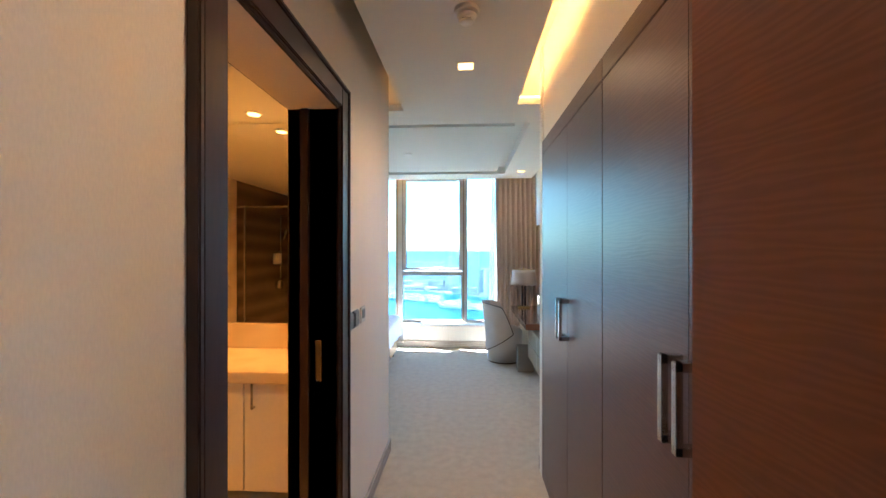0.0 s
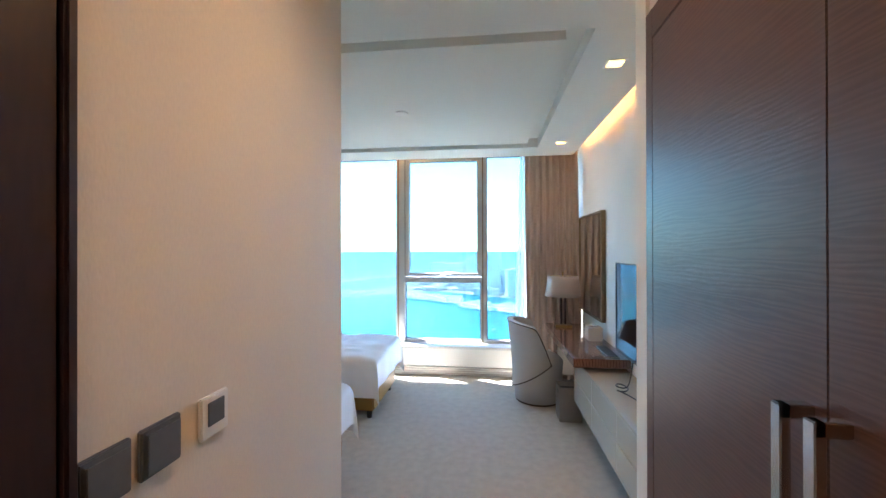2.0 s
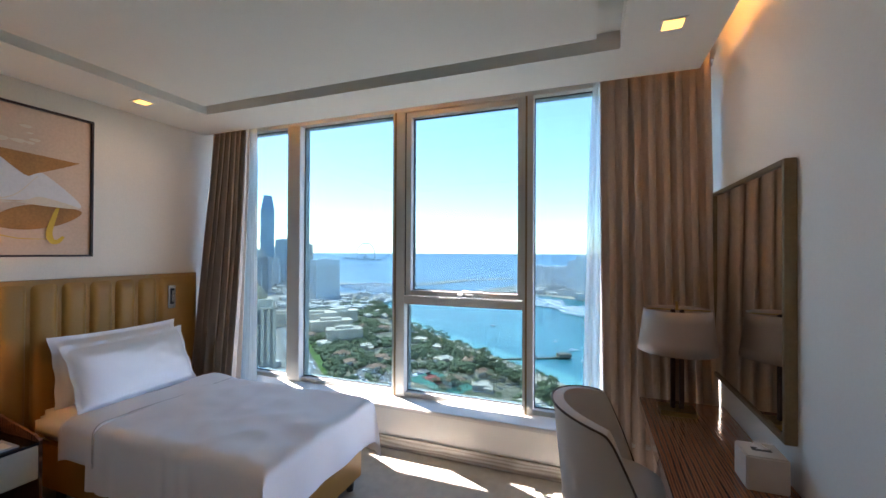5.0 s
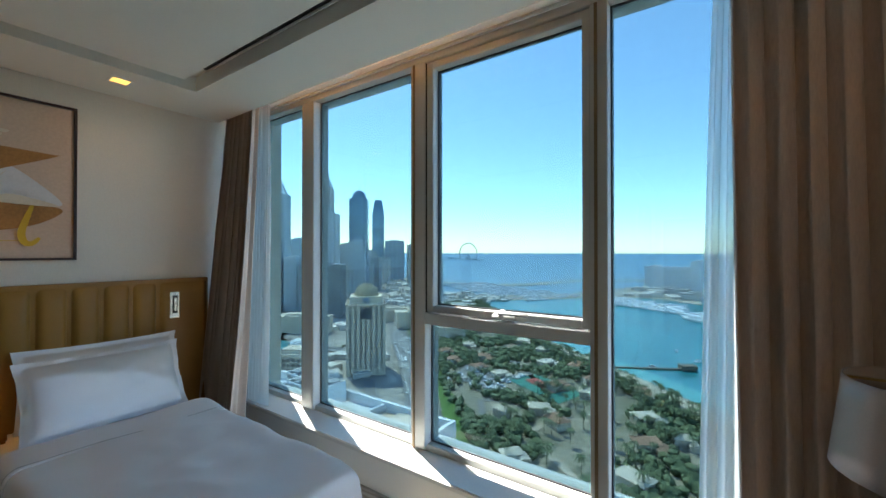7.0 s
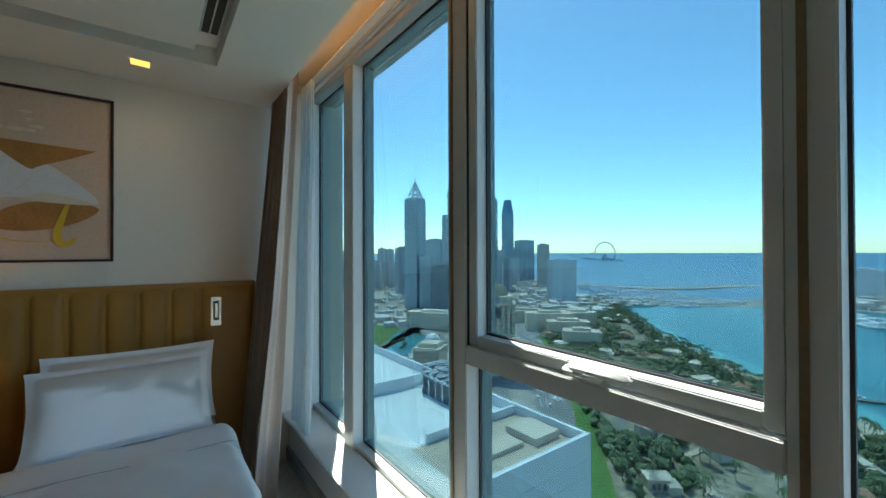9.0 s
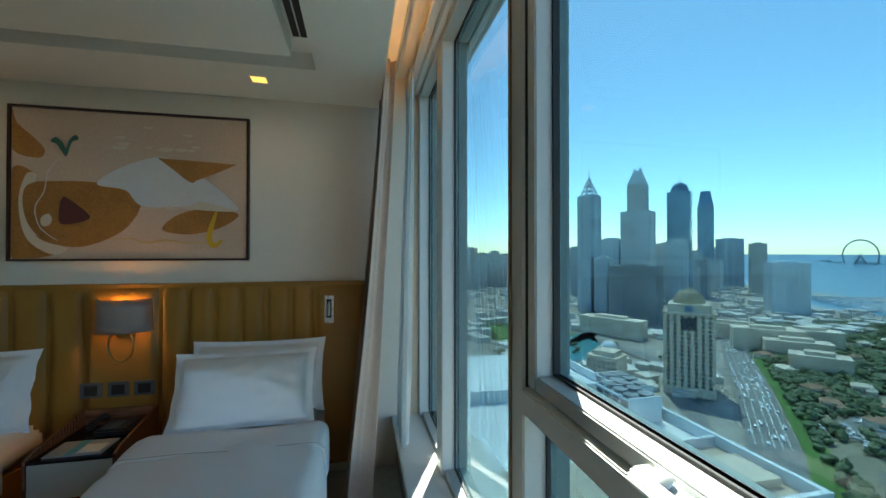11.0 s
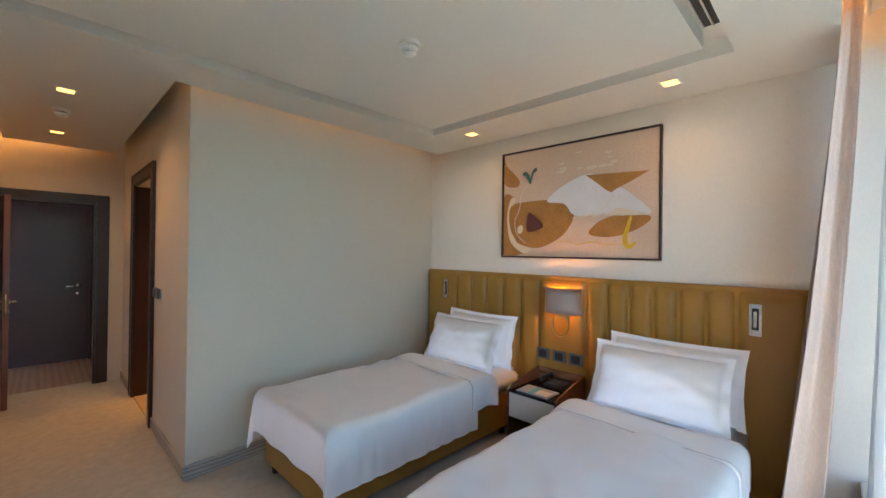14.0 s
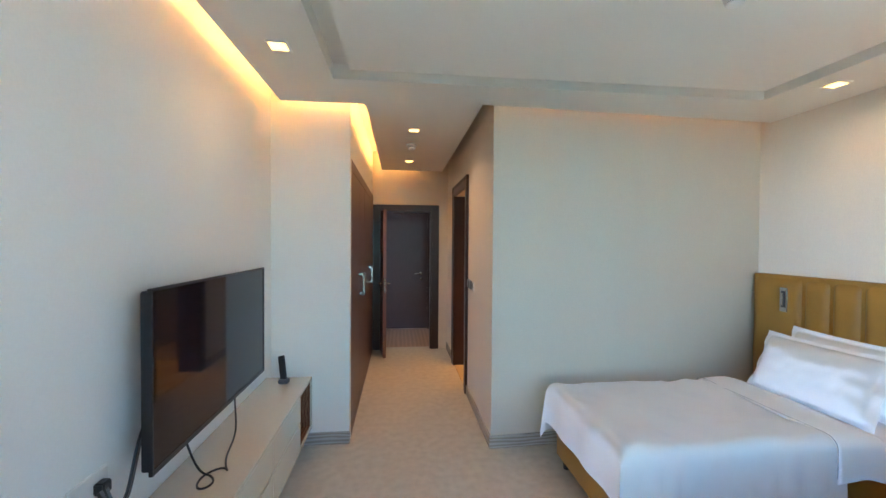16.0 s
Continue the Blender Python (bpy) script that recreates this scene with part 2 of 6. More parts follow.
def wire(name, pts, r, material, label, category):
    """A cable or bent rod along a few points."""
    cu = bpy.data.curves.new(name, "CURVE")
    cu.dimensions, cu.bevel_depth, cu.bevel_resolution = "3D", r, 2
    sp = cu.splines.new("NURBS")
    sp.points.add(len(pts) - 1)
    for p, c in zip(sp.points, pts):
        p.co = (*c, 1)
    sp.use_endpoint_u, sp.order_u = True, 4
    cu.materials.append(material)
    tmp = new(name + "_path", cu)
    me = bpy.data.meshes.new_from_object(tmp.evaluated_get(bpy.context.evaluated_depsgraph_get()))
    bpy.data.objects.remove(tmp)
    me.name = name
    ob = new(name, me)
    me.shade_smooth()
    return tagged(ob, label, category) if category else ob


# ---------------------------------------------------------------- the shell
XW, XE = -2.77, 1.23          # bed wall, television wall
XH, XC = -0.437, 0.645        # hall wall, wardrobe front
YB, YP, YD = 2.81, 2.63, -0.035  # bathroom wall, pier face, end wall of the hall
YG = 6.22                     # glass
ZC, ZT = 2.57, 2.86           # ceiling, slab above

setting("floor", boxes((XW - 0.2, XE + 0.2, YD - 0.12, 6.3, -0.15, 0.0)), M_CARPET, "pale beige patterned carpet", "floor")
setting("floor_bathroom", boxes((-2.7, -0.657, -1.25, 2.56, 0.0, 0.012), (-0.657, XH, 0.80, 1.62, 0.0, 0.012)), M_MARBLE, "honey marble floor", "floor")
setting("floor_corridor", boxes((-1.5, 1.8, -1.5, YD - 0.12, -0.15, 0.0)), M_FLOORW, "brown wooden corridor floor", "floor")
setting("wall_bed", boxes((XW - 0.15, XW, YB - 0.35, 6.42, 0, ZT)), M_WALL, "beige textured wallpaper wall", "wall")
setting("wall_bathroom", prism(((XW, 2.49), (XH, 2.61), (XH, YB), (XW, 2.69)), 0, ZT), M_WALL, "beige textured wallpaper wall", "wall")
setting("wall_hall", boxes((-0.657, XH, 1.62, YB - 0.2, 0, ZT), (-0.657, XH, YD, 0.765, 0, ZT), (-0.657, XH, 0.765, 1.62, 2.14, ZT)), M_WALL, "beige textured wallpaper wall", "wall")
setting("wall_television", boxes((XE, XE + 0.15, 2.4, 6.42, 0, ZT)), M_WHITE, "off-white painted wall", "wall")
setting("wall_over_wardrobe", boxes((XC + 0.012, XE, YD, 2.545, 2.225, ZT)), M_WHITE, "off-white wall above the wardrobe", "wall")
setting("wall_behind_wardrobe", boxes((XE, XE + 0.15, -0.2, 2.4, 0, ZT)), M_WHITE, "off-white wall behind the wardrobe", "wall")
setting("wall_pier", boxes((XC, XE, 2.545, YP, 0, ZT)), M_WHITE, "off-white painted pier beside the wardrobe", "wall")
setting("wall_entrance", boxes((-0.657, -0.28, YD - 0.12, YD, 0, ZT), (0.63, 1.2, YD - 0.12, YD, 0, ZT), (-0.28, 0.63, YD - 0.12, YD, 2.06, ZT)), M_WALL, "beige wall round the entrance door", "wall")
setting("wall_corridor", boxes((-1.5, 1.8, -1.55, -1.40, 0, ZT), (-1.65, -1.5, -1.55, YD - 0.12, 0, ZT), (1.8, 1.95, -1.55, YD - 0.12, 0, ZT)), M_WALL, "beige corridor wall", "wall")
setting("wall_parapet", boxes((XW, XE, 6.0, 6.3, 0, 0.318)), M_WHITE, "white parapet below the window", "wall")
setting("wall_head", boxes((XW, XE, 6.16, 6.30, 2.70, ZT)), M_WHITE, "white bulkhead over the window", "wall")
setting("slab_above", boxes((-3.0, 1.95, -1.6, 6.30, ZT, ZT + 0.15)), M_CEIL, "plain slab over the ceiling", "ceiling")

# lowered ceiling with a sunk channel round a flush centre panel
TX0, TX1, TY0, TY1 = -2.247, 0.675, 3.235, 5.47
setting("ceiling", boxes((XW, TX0, 2.93, 5.86, ZC, ZC + 0.05), (TX1, 1.112, 2.80, 5.86, ZC, ZC + 0.05), (TX0, TX1, 2.93, TY0, ZC, ZC + 0.05), (TX0, TX1, TY1, 5.86, ZC, ZC + 0.05),
        (-0.335, 0.515, 0.12, 2.93, ZC, ZC + 0.05), (0.515, TX1, 2.80, 2.93, ZC, ZC + 0.05), 
        (TX0 - 0.02, TX0, TY0, TY1, ZC + 0.05, 2.665), (TX1, TX1 + 0.02, TY0, TY1, ZC + 0.05, 2.665), (TX0, TX1, TY0 - 0.02, TY0, ZC + 0.05, 2.665), (TX0, TX1, TY1, TY1 + 0.02, ZC + 0.05, 2.665),
        (TX0 - 0.02, TX1 + 0.02, TY0 - 0.02, TY1 + 0.02, 2.665, 2.685), (TX0 + 0.115, TX1 - 0.115, TY0 + 0.115, TY1 - 0.115, ZC + 0.012, 2.663)), M_CEIL, "off-white ceiling with a sunk channel and lit edge gaps", "ceiling")
setting("ceiling_edge", prism(((XW, 2.775), (XH, 2.888), (-0.335, 2.888), (-0.335, 2.93), (XW, 2.93)), ZC, ZC + 0.05), M_CEIL, "off-white ceiling edge with a lit gap", "ceiling")
setting("ceiling_bathroom", boxes((-2.75, -0.657, -1.3, 2.48, 2.338, 2.42)), M_CEIL, "white bathroom ceiling", "ceiling")

# light strips lying on the edges of the lowered ceiling
def strip(x0, x1, y0, y1, material=M_LED):
    return one("led_strip", boxes((x0, x1, y0, y1, ZC + 0.055, ZC + 0.067)), material, "warm light strip hidden on the ceiling edge", "light strip", "light strips in the ceiling gaps")
strip(1.06, 1.075, 2.85, 5.75)
strip(0.53, 1.05, 2.83, 2.845)
strip(0.48, 0.495, 0.2, 2.78)
# unseen board, added to keep the strip light out of the left gap
setting("ceiling_baffle", boxes((0.0, 0.02, 0.12, 2.93, ZC + 0.05, ZT)), M_CEIL, "unseen baffle added to block strip light from the left gap", "ceiling")
strip(0.03, 0.45, 0.17, 0.185)
strip(-2.7, -0.36, 2.97, 2.98, M_LEDLOW)
strip(-2.7, -0.4, 5.77, 5.782)

# skirting
def skirt(*rows):
    t = setting("baseboard", boxes(*rows, bevel=0.004), M_SKIRT, "veined grey marble skirting", "skirting")
setting("baseboard", prism(((XW, 2.691), (XH, YB + 0.001), (XH, YB + 0.016), (XW, 2.706)), 0, 0.095), M_SKIRT, "veined grey marble skirting", "skirting")
skirt((XH, XH + 0.016, 1.735, YB + 0.016, 0, 0.095), (XH, XH + 0.016, YD, 0.66, 0, 0.095))
skirt((XC - 0.004, XE, YP, YP + 0.016, 0, 0.095))
skirt((XE - 0.016, XE, YP + 0.016, 5.97, 0, 0.095))
skirt((XW, XE, 5.98, 6.0, 0, 0.10))


# ---------------------------------------------------------------- window
def window():
    w = tagged(thing("window_1", "wide aluminium window with four tall panes", "window"), kind="structure")
    Z0, Z1, F = 0.35, 2.65, 6.14
    for x0, x1 in ((XW, -2.70), (-2.065, -1.925), (-0.985, -0.877), (0.070, 0.146), (1.16, XE)):
        f = part("mullion", boxes((x0, x1, F, F + 0.14, Z0, Z1), bevel=0.004), M_ALU, w)
        if -1 < x0 < 0.5:
            part("trim_strip", boxes((x0 + 0.02, x0 + 0.034, F - 0.006, F - 0.0005, Z0, Z1)), M_GOLD, f, "thin bronze edge strip")
    part("head_rail", boxes((XW, XE, F, F + 0.14, Z1, 2.70), bevel=0.004), M_ALU, w)
    part("bottom_rail", boxes((XW, XE, F + 0.02, F + 0.14, 0.33, 0.385), bevel=0.004), M_ALU, w)
    part("transom", boxes((-0.877, 0.070, F - 0.004, F + 0.14, 1.10, 1.165), bevel=0.004), M_ALU, w)
    s = part("sash", boxes((-0.872, -0.825, F + 0.012, F + 0.11, 1.172, 2.645), (0.032, 0.07, F + 0.012, F + 0.11, 1.172, 2.645), (-0.825, 0.032, F + 0.012, F + 0.11, 1.172, 1.21), (-0.825, 0.032, F + 0.012, F + 0.11, 2.605, 2.645), bevel=0.004), M_ALU, w)
    part("gasket", boxes((-0.8765, -0.872, F + 0.008, F + 0.03, 1.17, 2.645), (-0.824, -0.818, F + 0.06, F + 0.078, 1.21, 2.60), (0.026, 0.031, F + 0.06, F + 0.078, 1.21, 2.60), (-0.818, 0.026, F + 0.06, F + 0.078, 1.211, 1.217)), M_GASK, s, "black rubber gasket")
    hb = boxes((-0.42, -0.30, F - 0.03, F + 0.011, 1.178, 1.205), bevel=0.008)
    tube(hb, (-0.36, F - 0.04, 1.19), (-0.36, F - 0.01, 1.222), 0.014)
    box(hb, -0.375, -0.20, F - 0.07, F - 0.04, 1.208, 1.228, bevel=0.008)
    part("handle", hb, M_ALU, s, "grey lever handle", True)
    for x0, x1, z0, z1 in ((-2.70, -2.065, 0.385, 2.65), (-1.925, -0.985, 0.385, 2.65), (-0.825, 0.032, 1.21, 2.605), (-0.877, 0.070, 0.385, 1.10), (0.146, 1.16, 0.385, 2.65)):
        g = part("pane", boxes((x0, x1, YG - 0.001, YG + 0.001, z0, z1)), M_DIMVIEW, w)
        # no shadow: daylight comes in past the dimming tint
        g.visible_shadow = False
        part("gasket", boxes((x0, x0 + 0.007, YG - 0.014, YG - 0.003, z0, z1), (x1 - 0.007, x1, YG - 0.014, YG - 0.003, z0, z1), (x0 + 0.007, x1 - 0.007, YG - 0.014, YG - 0.003, z1 - 0.007, z1), (x0 + 0.007, x1 - 0.007, YG - 0.014, YG - 0.003, z0, z0 + 0.007)), M_GASK, w, "black rubber gasket")
    part("window_sill", boxes((XW, XE, 5.945, F + 0.018, 0.32, 0.352), bevel=0.006), M_STONE, w, "white stone sill")
    part("outer_ledge", boxes((XW, XE, 6.31, 6.50, 0.20, 0.28), bevel=0.006), M_STONE, w, "cream outer ledge")
    part("outer_soffit", boxes((XW - 0.6, XE + 0.6, 6.302, 6.36, 2.67, 2.75)), M_STONE, w, "cream outer soffit")
    part("curtain_track", boxes((XW, XE, 6.09, 6.104, 2.67, 2.685), bevel=0.002), M_ALU, w, "white sheer curtain track")
    part("curtain_track", boxes((XW, XE, 5.955, 5.97, 2.78, 2.799), bevel=0.002), M_ALU, w, "white curtain track")
window()
setting("ceiling_pocket", boxes((XW, XE, 5.86, 6.16, 2.80, 2.83), (XW, XE, 6.05, 6.16, 2.69, 2.70)), M_WHITE, "white curtain pocket", "ceiling")


# ---------------------------------------------------------------- doors and wardrobe
def bath_doorway():
    d = tagged(thing("door_1", "dark stained wooden bathroom door frame", "door frame"), kind="structure")
    def lining(x0, x1):
        return boxes((x0, x1, 0.767, 0.787, 0, 2.16), (x0, x1, 1.62, 1.64, 0, 2.16), (x0, x1, 0.787, 1.62, 2.14, 2.16))
    part("lining", lining(-0.66, -0.43), M_FRAME, d)
    for i, (w0, w1, p) in enumerate(((0.0, 0.115, 0.014), (0.012, 0.10, 0.024), (0.104, 0.122, 0.03))):
        x1 = XH + p
        part("architrave", boxes((XH - 0.003, x1, 0.787 - w1, 0.787 - w0, 0, 2.14 + w1), (XH - 0.003, x1, 1.62 + w0, 1.62 + w1, 0, 2.14 + w1), (XH - 0.003, x1, 0.787 - w0, 1.62 + w0, 2.14 + w0, 2.14 + w1), bevel=0.004), M_FRAME, d)
    part("stop", boxes((-0.60, -0.56, 1.605, 1.62, 0, 2.14), (-0.60, -0.56, 0.787, 0.802, 0, 2.14), bevel=0.003), M_FRAME, d)
    part("strike_plate", boxes((-0.53, -0.505, 1.616, 1.6195, 0.92, 1.10)), M_GOLD, d, "bronze strike plate")
bath_doorway()


def lever(bm, x, y, z, side, along):
    tube(bm, (x, y, z), (x + 0.05 * side, y, z), 0.011)
    tube(bm, (x + 0.05 * side, y, z), (x + 0.05 * side, y + 0.12 * along, z), 0.009)
    tube(bm, (x, y, z), (x + 0.008 * side, y, z), 0.026)
    tube(bm, (x, y, z - 0.09), (x + 0.008 * side, y, z - 0.09), 0.022)


def entrance():
    d = tagged(thing("door_2", "open dark wooden entrance door in a dark frame", "door"), kind="structure")
    part("lining", boxes((-0.20, -0.18, YD - 0.13, YD + 0.004, 0, 2.0), (0.53, 0.55, YD - 0.13, YD + 0.004, 0, 2.0), (-0.20, 0.55, YD - 0.13, YD + 0.004, 2.0, 2.02)), M_FRAME, d)
    part("architrave", boxes((-0.305, -0.195, YD, YD + 0.022, 0, 2.10), (0.545, 0.645, YD, YD + 0.022, 0, 2.10), (-0.195, 0.545, YD, YD + 0.022, 2.01, 2.10), bevel=0.005), M_FRAME, d)
    swing = pose(0.545, YD - 0.02, 0, 0, 0, 7.5)
    bm = boxes((-0.043, 0.0, 0.0, 0.48, 0.008, 1.995), bevel=0.003)
    bmesh.ops.transform(bm, matrix=swing, verts=bm.verts)
    lf = part("leaf", bm, M_LEAFW, d, "open door leaf")
    b = bmesh.new()
    lever(b, -0.043, 0.42, 1.0, -1, -1)
    lever(b, 0.0, 0.42, 1.0, 1, -1)
    box(b, -0.034, -0.009, 0.478, 0.482, 0.88, 1.08)
    bmesh.ops.transform(b, matrix=swing, verts=b.verts)
    part("handle", b, M_CHROME, lf, "chrome lever handle", True)
    d2 = tagged(thing("door_3", "closed dark wooden door across the corridor", "door"), kind="structure")
    part("architrave", boxes((-0.33, -0.23, -1.40, -1.37, 0, 2.16), (0.62, 0.72, -1.40, -1.37, 0, 2.16), (-0.23, 0.62, -1.40, -1.37, 2.06, 2.16), bevel=0.005), M_FRAME, d2)
    lf = part("leaf", boxes((-0.23, 0.62, -1.40, -1.382, 0.008, 2.06)), M_FRAME, d2)
    b = bmesh.new()
    tube(b, (-0.12, -1.38, 1.0), (-0.12, -1.33, 1.0), 0.011)
    tube(b, (-0.12, -1.33, 1.0), (0.0, -1.33, 1.0), 0.009)
    tube(b, (-0.12, -1.382, 1.0), (-0.12, -1.374, 1.0), 0.026)
    tube(b, (-0.12, -1.382, 0.9), (-0.12, -1.374, 0.9), 0.022)
    part("handle", b, M_CHROME, lf, "chrome lever handle", True)
entrance()


def wardrobe(y0, ym, y1):
    w = thing("wardrobe", "built-in dark wooden wardrobe with two doors", "wardrobe", (0.9, (y0 + y1) / 2, 0), "hall wardrobes")
    part("body", boxes((XC + 0.024, XE - 0.005, y0, y1, 0.0, 2.20)), M_FRAME, w)
    part("top_rail", boxes((XC, XC + 0.02, y0, y1, 2.135, 2.222), bevel=0.002), M_DARK, w)
    part("plinth", boxes((XC, XC + 0.02, y0, y1, 0, 0.07), bevel=0.002), M_DARK, w)
    for a, b, hy in ((y0 + 0.003, ym - 0.0007, ym - 0.032), (ym + 0.0007, y1 - 0.003, ym + 0.032)):
        d = part("door", boxes((XC, XC + 0.022, a, b, 0.074, 2.131), bevel=0.0012), M_DARK, w)
        h = boxes((XC - 0.05, XC - 0.034, hy - 0.011, hy + 0.011, 1.06, 1.265), (XC - 0.05, XC, hy - 0.011, hy + 0.011, 1.06, 1.082), (XC - 0.05, XC, hy - 0.011, hy + 0.011, 1.243, 1.265), bevel=0.002)
        part("handle", h, M_CHROME, d, "brushed metal bar handle")
wardrobe(0.26, 0.80, 1.372)
wardrobe(1.372, 1.885, 2.50)
for ya, yb in ((2.50, 2.545), (YD + 0.03, 0.26)):
    one("wardrobe_end_panel", boxes((XC, XC + 0.02, ya, yb, 0, 2.222)), M_DARK, "dark wooden filler beside the wardrobe", "panel", "wardrobe fillers")


# wall switches in the hall
def switch(y, w, pale):
    s = thing("thermostat" if pale else "light_switch", "white wall thermostat with a grey display" if pale else "grey double wall switch", "thermostat" if pale else "switch", (XH, y, 1.15), "" if pale else "hall switches")
    part("plate", boxes((XH, XH + 0.011, y - w / 2, y + w / 2, 1.105, 1.193), bevel=0.003), M_PORC if pale else M_GREY, s)
    if pale:
        part("display", boxes((XH + 0.011, XH + 0.014, y - 0.025, y + 0.025, 1.13, 1.18), bevel=0.001), M_GREY, s, "grey display")
    else:
        part("rocker", boxes((XH + 0.011, XH + 0.017, y - w / 2 + 0.006, y + w / 2 - 0.006, 1.112, 1.186), bevel=0.003), M_GREY, s)
switch(1.80, 0.088, False)
switch(1.905, 0.088, False)
switch(2.045, 0.085, True)


# ---------------------------------------------------------------- ceiling fittings
def downlight(x, y, z=ZC, power=1.5):
    d = thing("downlight", "square recessed ceiling downlight, lit warm", "downlight", (x, y, z), "recessed downlights")
    part("trim", boxes((x - 0.055, x + 0.055, y - 0.055, y - 0.043, z - 0.005, z), (x - 0.055, x + 0.055, y + 0.043, y + 0.055, z - 0.005, z), (x - 0.055, x - 0.043, y - 0.043, y + 0.043, z - 0.005, z), (x + 0.043, x + 0.055, y - 0.043, y + 0.043, z - 0.005, z)), M_WHITE, d)
    part("lens", boxes((x - 0.043, x + 0.043, y - 0.043, y + 0.043, z - 0.003, z - 0.0005)), M_DOWN, d, "glowing lens")
    lp = new("downlight_lamp", bpy.data.lights.new("downlight_lamp", "SPOT"))
    lp.data.energy, lp.data.color, lp.data.spot_size, lp.data.spot_blend, lp.data.shadow_soft_size = power, (1.0, 0.64, 0.34), radians(150), 1.0, 0.05
    lp.matrix_basis = Matrix.Translation((x, y, z - 0.012))
for x, y in ((-2.437, 5.124), (-2.437, 3.538), (0.885, 5.31), (0.885, 3.62), (0.14, 2.17), (0.15, 0.777)):
    downlight(x, y, power=0.8 if y < 2.5 else 0.22)


def round_fitting(x, y, z, detector):
    b = bmesh.new()
    d = thing("smoke_detector" if detector else "sprinkler_cover", "white round smoke detector on the ceiling" if detector else "flat white sprinkler cover", "smoke detector" if detector else "sprinkler", (x, y, z), "smoke detectors" if detector else "")
    if not detector:
        part("cover", tube(b, (x, y, z - 0.006), (x, y, z), 0.05, seg=32), M_WHITE, d)
        return
    part("base", tube(b, (x, y, z - 0.02), (x, y, z), 0.055, seg=32), M_WHITE, d)
    b = bmesh.new()
    tube(b, (x, y, z - 0.05), (x, y, z - 0.028), 0.036, 0.044, 32)
    tube(b, (x, y, z - 0.062), (x, y, z - 0.054), 0.026, 0.034, 32)
    part("cap", b, M_WHITE, d, "", True)
    part("vent", tube(bmesh.new(), (x, y, z - 0.056), (x, y, z - 0.018), 0.03, seg=24), M_GREY, d, "dark vent slots")
round_fitting(-1.06, 4.29, ZC + 0.012, True)
round_fitting(-0.52, 4.33, ZC + 0.012, False)
round_fitting(0.145, 1.63, ZC, True)
VY = TY1 - 0.10
v = thing("ceiling_vent", "black slotted air diffuser in the ceiling channel", "air vent", (-0.9, 5.44, 2.65))
part("backing", boxes((-2.06, 0.45, VY, VY + 0.085, 2.655, 2.662)), M_BLACK, v)
for i in range(3):
    part("slat", boxes((-2.06, 0.45, VY + i * 0.04, VY + 0.005 + i * 0.04, 2.643, 2.655)), M_WHITE, v)


